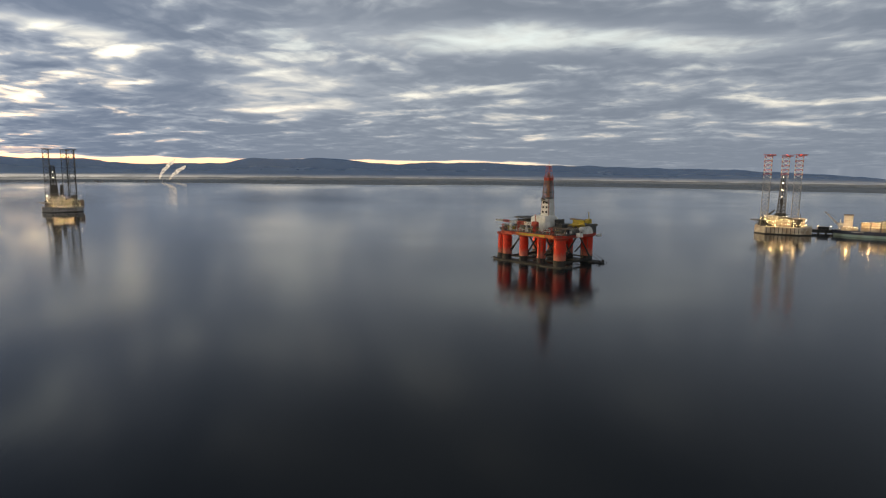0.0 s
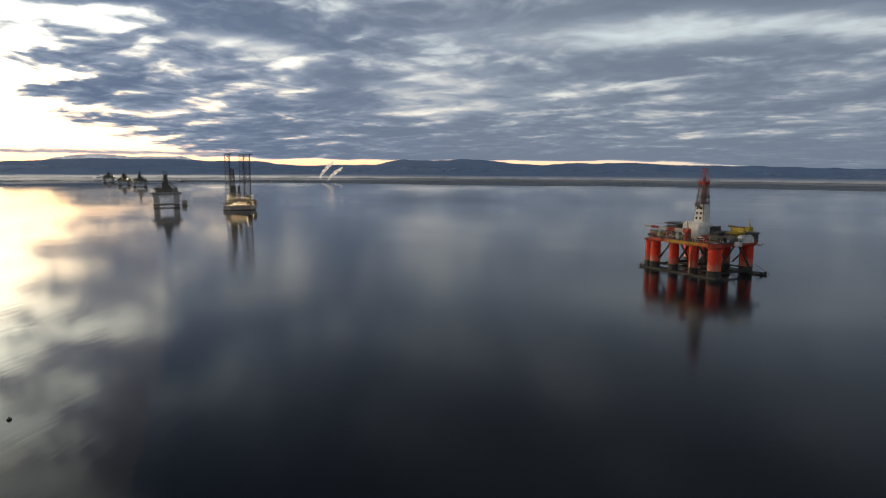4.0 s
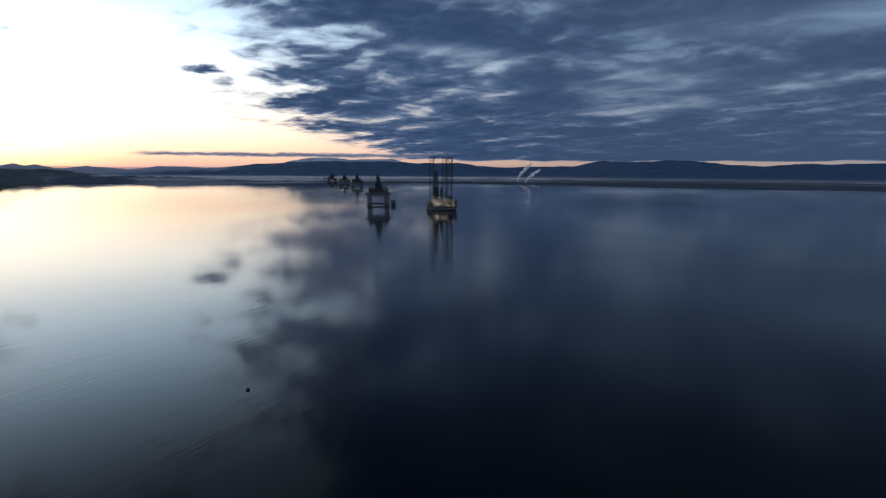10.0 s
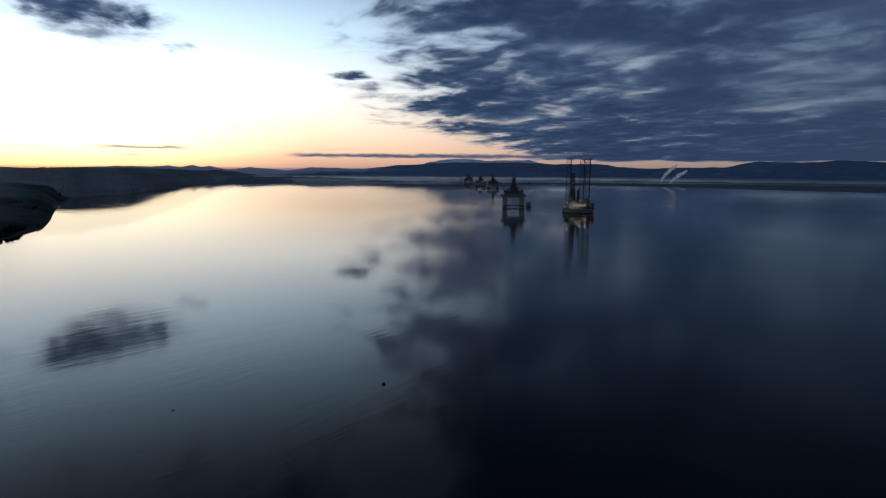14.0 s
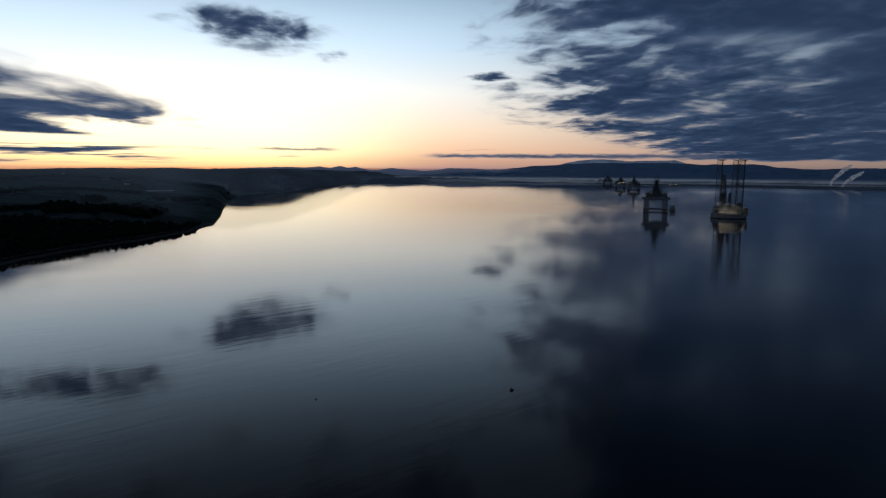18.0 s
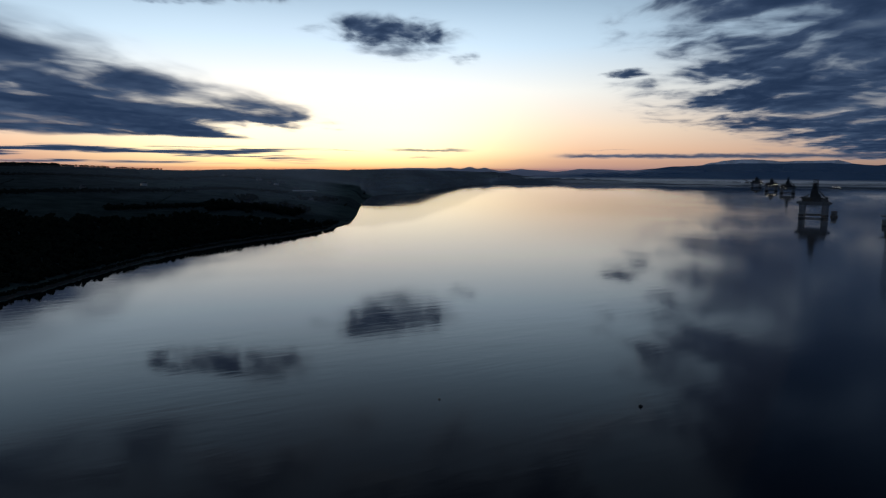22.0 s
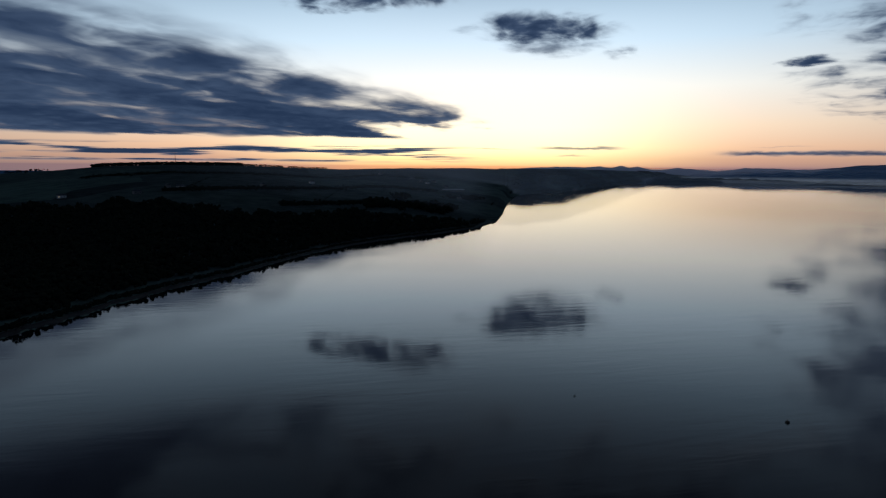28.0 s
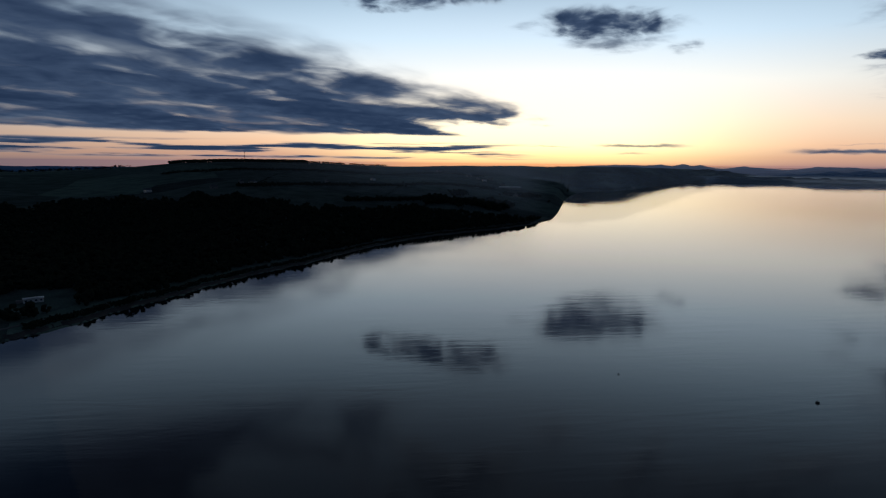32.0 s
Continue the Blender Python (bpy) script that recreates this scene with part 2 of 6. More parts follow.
build_sky()
sun = new("sun", bpy.data.lights.new("sun", "SUN"))
sun.data.energy, sun.data.angle, sun.data.color = 0.10, radians(85), (1.0, 0.8, 0.6)
sun.matrix_world = look((-math.sin(radians(GLOW_YAW)) * 100, math.cos(radians(GLOW_YAW)) * 100, 12), (0, 0, 0))

# ---- materials ----
def material(name, colour, rough=0.6, metal=0.0, second=None, scale=0.5, fine=6.0, bump=0.0, spec=0.5, haze_glow=None):
    """A worn surface: two colours mixed by a coarse and a fine noise, in metres, with relief; optional emission stands
    in for haze.
    """
    mat = bpy.data.materials.new(name)
    mat.use_nodes = True
    N = Nodes(mat.node_tree)
    b = mat.node_tree.nodes["Principled BSDF"]
    pos = mat.node_tree.nodes.new("ShaderNodeNewGeometry").outputs["Position"]
    a, f = N.noise(pos, scale, 5.0, 0.6), N.noise(pos, fine, 3.0, 0.6)
    second = second or tuple(c * 0.6 for c in colour)
    fac = N.smooth(N.m("MULTIPLY_ADD", f, 0.35, a), 0.5, 0.85)
    N.put(b.inputs["Base Color"], N.mix(fac, colour, second))
    N.put(b.inputs["Roughness"], N.m("MULTIPLY_ADD", f, 0.2, rough - 0.1))
    b.inputs["Metallic"].default_value = metal
    b.inputs["Specular IOR Level"].default_value = spec
    if haze_glow:
        b.inputs["Emission Color"].default_value, b.inputs["Emission Strength"].default_value = (*haze_glow, 1), 1.0
    if bump:
        n = mat.node_tree.nodes.new("ShaderNodeBump")
        n.inputs["Strength"].default_value, n.inputs["Distance"].default_value = 0.6, bump
        N.put(n.inputs["Height"], f)
        N.put(b.inputs["Normal"], n.outputs[0])
    return mat


def glow_material(name, colour, strength):
    mat = bpy.data.materials.new(name)
    mat.use_nodes = True
    b = mat.node_tree.nodes["Principled BSDF"]
    b.inputs["Base Color"].default_value = (*colour, 1)
    b.inputs["Emission Color"].default_value, b.inputs["Emission Strength"].default_value = (*colour, 1), strength
    return mat


def water_material():
    mat = bpy.data.materials.new("sea_water")
    mat.use_nodes = True
    T = mat.node_tree
    N = Nodes(T)
    b = T.nodes["Principled BSDF"]
    pos = T.nodes.new("ShaderNodeNewGeometry").outputs["Position"]
    s = N.split(pos)
    b.inputs["Base Color"].default_value = (0.006, 0.010, 0.014, 1)
    b.inputs["IOR"].default_value = 1.333
    calm = N.noise(N.xyz(N.m("MULTIPLY", s[0], 0.5), s[1]), 0.006, 4.0, 0.55)
    # roughness set by bearing from the origin: smooth to the west, ruffled elsewhere
    dist = N.m("SQRT", N.m("ADD", N.m("MULTIPLY", s[0], s[0]), N.m("MULTIPLY", s[1], s[1])))
    bearing = N.m("ARCTAN2", N.m("MULTIPLY", s[0], -1.0), s[1])
    out = N.smooth(bearing, 0.45, 1.0, 1.0, 0.0)
    N.put(b.inputs["Roughness"], N.m("ADD", N.smooth(calm, 0.35, 0.68, 0.02, 0.05), N.m("MULTIPLY", N.m("MULTIPLY", out, 0.11), N.smooth(dist, 400.0, 1400.0, 1.0, 0.4))))
    # long-crested ripples that run in to the shore, stronger in some patches, and a fine chop
    crest = N.m("ADD", N.m("MULTIPLY", s[0], -0.122), N.m("MULTIPLY", s[1], 0.9925))
    run = N.m("ADD", N.m("MULTIPLY", s[0], 0.9925), N.m("MULTIPLY", s[1], 0.122))
    swell = N.noise(N.xyz(N.m("MULTIPLY", crest, 0.16), run), 0.13, 3.0, 0.55, 0.4)
    chop = N.noise(N.xyz(N.m("MULTIPLY", crest, 0.35), run), 0.45, 3.0, 0.55)
    patch = N.smooth(N.noise(N.xyz(crest, run, 5.0), 0.008, 3.0, 0.5), 0.35, 0.65, 0.35, 1.5)
    n = T.nodes.new("ShaderNodeBump")
    n.inputs["Strength"].default_value, n.inputs["Distance"].default_value = 1.0, 1.0
    ripple = N.m("ADD", N.m("MULTIPLY", N.m("MULTIPLY", swell, patch), 0.030), N.m("MULTIPLY", chop, 0.008))
    ripple = N.m("MULTIPLY", ripple, N.smooth(dist, 500.0, 1500.0, 1.0, 0.25))
    # normals tilted away from the origin so cloud reflections fit the camera's view
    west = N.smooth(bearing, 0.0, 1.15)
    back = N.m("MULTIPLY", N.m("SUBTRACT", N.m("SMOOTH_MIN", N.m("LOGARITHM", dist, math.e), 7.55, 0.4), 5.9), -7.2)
    # far normals tilted towards the origin, clearing hill reflections from the camera's view
    far_tilt = N.m("MULTIPLY", N.m("POWER", N.m("MAXIMUM", N.m("SUBTRACT", dist, 1700.0), 0.0), 2.0), N.m("MULTIPLY_ADD", out, 0.0000095, 0.0000045))
    N.put(n.inputs["Height"], N.m("ADD", N.m("MULTIPLY_ADD", back, west, ripple), far_tilt))
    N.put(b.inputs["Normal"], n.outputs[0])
    return mat


def mist_material(name, density, length=0.004, even=False, colour=(0.85, 0.88, 0.92), fade=None, haze_glow=0.0, rise=None, begin=None, soft_top=False):
    """Thin mist or imitated haze: lit white or tinted scatter over a clear sheet, torn along its length, clear at its
    upper and lower edges unless even.
    """
    mat = bpy.data.materials.new(name)
    mat.use_nodes = True
    T = mat.node_tree
    T.nodes.clear()
    N = Nodes(T)
    uv = T.nodes.new("ShaderNodeTexCoord").outputs["UV"]
    s = N.split(uv)
    tear = N.noise(N.xyz(N.m("MULTIPLY", s[0], length), N.m("MULTIPLY", s[1], 1.6)), 1.0, 5.0, 0.6)
    v = N.m("ADD", s[1], N.m("MULTIPLY", N.m("SUBTRACT", tear, 0.5), 0.7))
    body = N.m("MULTIPLY", N.smooth(v, 0.0, 0.3), N.smooth(v, 0.45, 0.95, 1.0, 0.0))
    body = N.m("MULTIPLY", body, N.m("MULTIPLY", N.smooth(s[1], 0.0, 0.12), N.smooth(s[1], 0.82, 1.0, 1.0, 0.0)))
    alpha = N.m("MULTIPLY", N.m("MULTIPLY", body, N.smooth(tear, 0.3, 0.65, 0.35, 1.0)), density)
    if even:
        alpha = N.m("MULTIPLY", N.m("MULTIPLY", N.smooth(s[1], 0.3, 1.0, 1.0, 0.7), N.smooth(tear, 0.2, 0.8, 0.8, 1.15)), density)
    if rise:
        alpha = N.m("MULTIPLY", alpha, N.smooth(s[0], rise, rise + 1700.0, 0.3, 1.0))
    if soft_top:
        alpha = N.m("MULTIPLY", alpha, N.smooth(N.m("MULTIPLY_ADD", N.m("SUBTRACT", tear, 0.5), 0.5, s[1]), 0.2, 0.95, 1.0, 0.0))
    if begin:
        alpha = N.m("MULTIPLY", alpha, N.smooth(s[0], begin, begin + (500.0 if soft_top else 260.0)))
    if fade:
        alpha = N.m("MULTIPLY", alpha, N.smooth(s[0], fade, fade + 1500.0, 1.0, 0.0))
    clear, white, thru, both, out = (T.nodes.new("ShaderNode" + k) for k in ("BsdfTransparent", "BsdfDiffuse", "BsdfTranslucent", "MixShader", "OutputMaterial"))
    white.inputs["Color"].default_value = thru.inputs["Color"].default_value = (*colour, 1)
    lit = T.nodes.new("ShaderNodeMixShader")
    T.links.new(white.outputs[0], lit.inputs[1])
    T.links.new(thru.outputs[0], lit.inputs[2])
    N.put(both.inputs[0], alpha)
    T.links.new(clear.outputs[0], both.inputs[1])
    # even emission put in for the light that mist would scatter
    if haze_glow:
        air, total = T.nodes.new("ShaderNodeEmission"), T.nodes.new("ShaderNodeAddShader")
        air.inputs["Color"].default_value, air.inputs["Strength"].default_value = (*colour, 1), haze_glow
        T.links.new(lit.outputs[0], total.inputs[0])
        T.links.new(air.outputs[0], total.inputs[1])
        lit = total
    T.links.new(lit.outputs[0], both.inputs[2])
    T.links.new(both.outputs[0], out.inputs["Surface"])
    return mat


def field_material():
    """Farmland: fields of different crops, parted by dark hedges, with rough grass by the shore."""
    mat = bpy.data.materials.new("farmland")
    mat.use_nodes = True
    T = mat.node_tree
    N = Nodes(T)
    b = T.nodes["Principled BSDF"]
    pos = T.nodes.new("ShaderNodeNewGeometry").outputs["Position"]
    s = N.split(pos)
    q = N.xyz(N.m("MULTIPLY", N.m("ADD", N.m("MULTIPLY", s[0], 0.8), N.m("MULTIPLY", s[1], 0.6)), 0.0026), N.m("MULTIPLY", N.m("SUBTRACT", N.m("MULTIPLY", s[1], 0.8), N.m("MULTIPLY", s[0], 0.6)), 0.0042))
    v = T.nodes.new("ShaderNodeTexVoronoi")
    v.inputs["Scale"].default_value, v.inputs["Randomness"].default_value = 1.0, 0.8
    N.put(v.inputs["Vector"], q)
    pick = N.split(v.outputs["Color"])
    crop = N.ramp(pick[0], [(0.0, (0.030, 0.036, 0.036)), (0.25, (0.100, 0.140, 0.112)), (0.45, (0.044, 0.052, 0.050)), (0.6, (0.080, 0.106, 0.092)), (0.8, (0.036, 0.043, 0.042)), (1.0, (0.105, 0.138, 0.118))])
    grain = N.noise(pos, 0.03, 6.0, 0.6)
    fine = N.noise(pos, 0.6, 4.0, 0.6)
    col = N.mix(N.smooth(grain, 0.35, 0.7), crop, N.scale(crop, 0.6))
    N.put(b.inputs["Base Color"], N.scale(N.mix(N.smooth(fine, 0.4, 0.75), col, N.scale(col, 0.7)), 1.9))
    b.inputs["Roughness"].default_value, b.inputs["Specular IOR Level"].default_value = 1.0, 0.0
    n = T.nodes.new("ShaderNodeBump")
    n.inputs["Distance"].default_value = 0.8
    N.put(n.inputs["Height"], fine)
    N.put(b.inputs["Normal"], n.outputs[0])
    return mat


def hull_paint(name, top, worn, split=9.0, spread=5.0):
    """Column paint with pale salt wear and drips just over the dark splash zone."""
    mat = bpy.data.materials.new(name)
    mat.use_nodes = True
    T = mat.node_tree
    N = Nodes(T)
    b = T.nodes["Principled BSDF"]
    pos = T.nodes.new("ShaderNodeNewGeometry").outputs["Position"]
    s = N.split(pos)
    drip = N.noise(N.xyz(s[0], s[1], N.m("MULTIPLY", s[2], 0.12)), 0.55, 5.0, 0.65)
    blot = N.noise(pos, 0.22, 4.0, 0.55)
    height = N.smooth(N.m("MULTIPLY_ADD", N.m("SUBTRACT", drip, 0.5), 14.0, s[2]), split, split + spread, 1.0, 0.0)
    col = N.mix(N.m("MULTIPLY", height, 0.5), top, worn)
    col = N.mix(N.smooth(blot, 0.5, 0.75, 0.0, 0.55), col, N.scale(col, 0.45))
    N.put(b.inputs["Base Color"], col)
    b.inputs["Roughness"].default_value = 0.55
    return mat


M = {
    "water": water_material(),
    "field": field_material(),
    "red": hull_paint("red_hull_paint", (0.86, 0.040, 0.014), (0.55, 0.30, 0.22)),
    "red_steel": material("red_steel", (0.70, 0.06, 0.03), 0.5, second=(0.36, 0.045, 0.03)),
    "orange": material("orange_paint", (0.75, 0.16, 0.02), 0.5, second=(0.45, 0.09, 0.02)),
    "yellow": material("yellow_paint", (0.62, 0.42, 0.03), 0.5, second=(0.38, 0.25, 0.04)),
    "black": material("splash_zone", (0.024, 0.021, 0.019), 0.6, second=(0.055, 0.048, 0.040), scale=0.3, bump=0.05),
    "white": material("white_paint", (0.84, 0.82, 0.79), 0.5, second=(0.68, 0.64, 0.58), scale=0.25),
    "cream": material("cream_hull", (0.66, 0.60, 0.50), 0.55, second=(0.40, 0.30, 0.22), scale=0.12),
    "grey": material("grey_steel", (0.22, 0.22, 0.22), 0.5, 0.2, second=(0.12, 0.11, 0.10)),
    "dark": material("dark_steel", (0.095, 0.095, 0.098), 0.55, 0.2, second=(0.035, 0.033, 0.03)),
    "rust": material("rusty_steel", (0.26, 0.17, 0.12), 0.7, 0.1, second=(0.16, 0.10, 0.07)),
    "red_brown": material("faded_red_lattice", (0.42, 0.13, 0.085), 0.6, second=(0.26, 0.10, 0.07)),
    "olive": material("olive_equipment", (0.14, 0.12, 0.08), 0.7, second=(0.07, 0.06, 0.05)),
    "blue": material("blue_hull", (0.06, 0.08, 0.13), 0.45, second=(0.04, 0.05, 0.08), scale=0.1),
    "green": material("pale_green_hull", (0.42, 0.60, 0.55), 0.5, second=(0.30, 0.42, 0.38), scale=0.1),
    # slate and pale greys lifted to stand in for haze over the rigs
    "slate": material("slate_grey_hull", (0.22, 0.225, 0.24), 0.55, second=(0.14, 0.145, 0.15), scale=0.1),
    "pale": material("pale_grey_steel", (0.34, 0.35, 0.38), 0.6, second=(0.24, 0.25, 0.28), scale=0.1),
    "glass": material("window_glass", (0.02, 0.025, 0.03), 0.15),
    "leaf": material("foliage", (0.024, 0.031, 0.021), 0.95, second=(0.036, 0.041, 0.027), scale=0.08, fine=0.7, spec=0.0),
    "bark": material("bark", (0.06, 0.05, 0.04), 0.9),
    "shingle": material("shingle_beach", (0.030, 0.028, 0.026), 0.9, second=(0.018, 0.017, 0.016), scale=0.12, fine=1.5, bump=0.1),
    "track": material("pale_gravel_track", (0.17, 0.165, 0.155), 0.85, second=(0.10, 0.095, 0.09), scale=0.2),
    # distant backdrop and shore materials: emission and bluish tones stand in for haze
    "moor": material("moorland", (0.055, 0.09, 0.15), 0.95, second=(0.035, 0.06, 0.11), scale=0.006, fine=0.03, spec=0.1, haze_glow=(0.012, 0.034, 0.085)),
    "mountain": material("hazed_mountain", (0.20, 0.23, 0.29), 0.95, second=(0.15, 0.18, 0.24), scale=0.004, fine=0.02, spec=0.1, haze_glow=(0.22, 0.235, 0.31)),
    "snow": material("hazed_snow_slope", (0.75, 0.78, 0.84), 0.8, second=(0.16, 0.18, 0.23), scale=0.012, fine=0.05, haze_glow=(0.22, 0.26, 0.35)),
    "lowland": material("hazed_shore_land", (0.080, 0.083, 0.088), 0.95, second=(0.028, 0.034, 0.040), scale=0.006, fine=0.03, spec=0.1, haze_glow=(0.020, 0.030, 0.046)),
    "far_leaf": material("hazed_foliage", (0.03, 0.038, 0.035), 0.95, second=(0.045, 0.05, 0.045), scale=0.03, fine=0.3, spec=0.1, haze_glow=(0.018, 0.026, 0.040)),
    "stone": material("stone_wall", (0.34, 0.31, 0.28), 0.8, second=(0.22, 0.20, 0.18)),
    "roof": material("slate_roof", (0.10, 0.10, 0.11), 0.7),
    "steam": None,
    "lamp": glow_material("warm_floodlight", (1.0, 0.77, 0.48), 16.0),
    "lamp_white": glow_material("white_floodlight", (1.0, 0.88, 0.68), 18.0),
    "window_lit": glow_material("lit_window", (1.0, 0.72, 0.40), 2.5),
    "lamp_green": glow_material("green_deck_light", (0.6, 1.0, 0.35), 6.0),
    "lamp_red": glow_material("red_beacon", (1.0, 0.08, 0.05), 5.0),
}
M["mist"] = mist_material("shore_mist", 1.3, haze_glow=0.32, rise=900.0)
# blue-tinted sheets that stand in for haze in the air
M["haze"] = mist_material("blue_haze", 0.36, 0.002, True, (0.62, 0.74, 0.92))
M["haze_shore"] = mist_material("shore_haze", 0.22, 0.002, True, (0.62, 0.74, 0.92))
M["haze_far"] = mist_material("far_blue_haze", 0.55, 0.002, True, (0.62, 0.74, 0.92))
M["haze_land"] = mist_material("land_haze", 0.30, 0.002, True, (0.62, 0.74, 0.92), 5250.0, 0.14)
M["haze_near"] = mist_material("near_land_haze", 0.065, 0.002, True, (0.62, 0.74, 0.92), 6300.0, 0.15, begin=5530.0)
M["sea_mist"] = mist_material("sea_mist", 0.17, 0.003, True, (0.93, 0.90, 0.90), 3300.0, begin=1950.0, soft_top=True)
M["mist_thin"] = mist_material("thin_mist", 0.75, 0.003, haze_glow=0.25, rise=900.0)


# ---- mesh helpers ----
def thing(name, m, label, category, group="", kind=""):
    ob = new(name)
    ob.empty_display_size = 1.0
    ob.matrix_world = m
    return tagged(ob, label, category, group, kind)


def part(name, bm, mat, parent=None, label=""):
    me = bpy.data.meshes.new(name)
    bm.normal_update()
    bm.to_mesh(me)
    bm.free()
    me.materials.append(mat)
    ob = new(name, me)
    if parent is not None:
        ob.parent = parent
    return tagged(ob, label) if label else ob


def ring(bm, pts):
    return [bm.verts.new(p) for p in pts]


def skin(bm, a, b):
    n = len(a)
    for i in range(n):
        bm.faces.new((a[i], a[(i + 1) % n], b[(i + 1) % n], b[i]))


def prism(bm, poly, z0, z1, top=1.0, chamfer=0.0, shift=(0, 0)):
    """A polygon raised from z0 to z1; top: how far it narrows; chamfer: a bevelled upper edge."""
    cx, cy = sum(p[0] for p in poly) / len(poly), sum(p[1] for p in poly) / len(poly)

    def at(k, z, s):
        return [(cx + (x - cx) * k + shift[0] * s, cy + (y - cy) * k + shift[1] * s, z) for x, y in poly]

    rings = [ring(bm, at(1, z0, 0))]
    if chamfer:
        size = max(max(abs(x - cx), abs(y - cy)) for x, y in poly)
        rings.append(ring(bm, at(top, z1 - chamfer, 1)))
        rings.append(ring(bm, at(top * (1 - chamfer / size), z1, 1)))
    else:
        rings.append(ring(bm, at(top, z1, 1)))
    for a, b in zip(rings, rings[1:]):
        skin(bm, a, b)
    bm.faces.new(rings[0][::-1])
    bm.faces.new(rings[-1])


def rect(cx, cy, w, d, cut=0.0):
    x0, x1, y0, y1 = cx - w / 2, cx + w / 2, cy - d / 2, cy + d / 2
    if not cut:
        return [(x0, y0), (x1, y0), (x1, y1), (x0, y1)]
    return [(x0 + cut, y0), (x1 - cut, y0), (x1, y0 + cut), (x1, y1 - cut), (x1 - cut, y1), (x0 + cut, y1), (x0, y1 - cut), (x0, y0 + cut)]


def disc(cx, cy, r, n=20):
    return [(cx + r * math.cos(2 * math.pi * i / n), cy + r * math.sin(2 * math.pi * i / n)) for i in range(n)]


def tube(bm, a, b, r, n=5, r2=None):
    a, b = Vector(a), Vector(b)
    w = (b - a).normalized()
    u = w.orthogonal().normalized()
    v = w.cross(u)
    A, B = [], []
    for i in range(n):
        k = 2 * math.pi * i / n
        o = u * math.cos(k) + v * math.sin(k)
        A.append(bm.verts.new(a + o * r))
        B.append(bm.verts.new(b + o * (r if r2 is None else r2)))
    skin(bm, A, B)
    bm.faces.new(A[::-1])
    bm.faces.new(B)


def box(cx, cy, z0, w, d, h, cut=0.0, top=1.0, chamfer=0.0):
    bm = bmesh.new()
    prism(bm, rect(cx, cy, w, d, cut), z0, z0 + h, top, chamfer)
    return bm


def pillar(cx, cy, z0, z1, r, n=20, r2=None):
    bm = bmesh.new()
    tube(bm, (cx, cy, z0), (cx, cy, z1), r, n, r2)
    return bm


def truss(bm, a, b, w0, w1, sides=4, bays=8, rc=0.3, rb=0.15, chords=True, braces=True, zig=True):
    """A lattice mast or boom from a to b, w0 and w1 wide at its ends."""
    a, b = Vector(a), Vector(b)
    axis = (b - a).normalized()
    u = Vector((1, 0, 0)) if abs(axis.x) < 0.7 else Vector((0, 1, 0))
    u = (u - axis * u.dot(axis)).normalized()
    v = axis.cross(u)
    rows = []
    for i in range(bays + 1):
        k = i / bays
        h = (w0 + (w1 - w0) * k) / 2 * (1.414 if sides == 4 else 1.155)
        c = a.lerp(b, k)
        rows.append([c + (u * math.cos(t) + v * math.sin(t)) * h for t in (2 * math.pi * (j + 0.5) / sides for j in range(sides))])
    if chords:
        for j in range(sides):
            tube(bm, rows[0][j], rows[-1][j], rc, 5)
    if braces:
        for i in range(bays):
            for j in range(sides):
                q = (j + 1) % sides
                tube(bm, rows[i + 1][j], rows[i + 1][q], rb, 4)
                if (i + j) % 2 or not zig:
                    tube(bm, rows[i][j], rows[i + 1][q], rb, 4)
                if not (i + j) % 2 or not zig:
                    tube(bm, rows[i][q], rows[i + 1][j], rb, 4)
    return bm


def railing(bm, pts, h=1.2, step=4.0, r=0.07, closed=True):
    n = len(pts)
    for i in range(n if closed else n - 1):
        a, b = Vector(pts[i]), Vector(pts[(i + 1) % n])
        for k in (0.55, 1.0):
            tube(bm, a + Vector((0, 0, h * k)), b + Vector((0, 0, h * k)), r, 4)
        m = max(1, int((b - a).length / step))
        for j in range(m):
            p = a.lerp(b, j / m)
            tube(bm, p, p + Vector((0, 0, h)), r, 4)


LAMP_MESH = {}


def lamp(parent, x, y, z, kind="lamp", r=0.45, name="floodlight"):
    key = (kind, r)
    if key not in LAMP_MESH:
        bm = bmesh.new()
        prism(bm, disc(0, 0, r, 8), -r * 0.6, r * 0.6, 0.75)
        me = bpy.data.meshes.new(name)
        bm.to_mesh(me)
        bm.free()
        me.materials.append(M[kind])
        LAMP_MESH[key] = me
    ob = new(name, LAMP_MESH[key])
    ob.parent = parent
    ob.location = (x, y, z)
    return ob

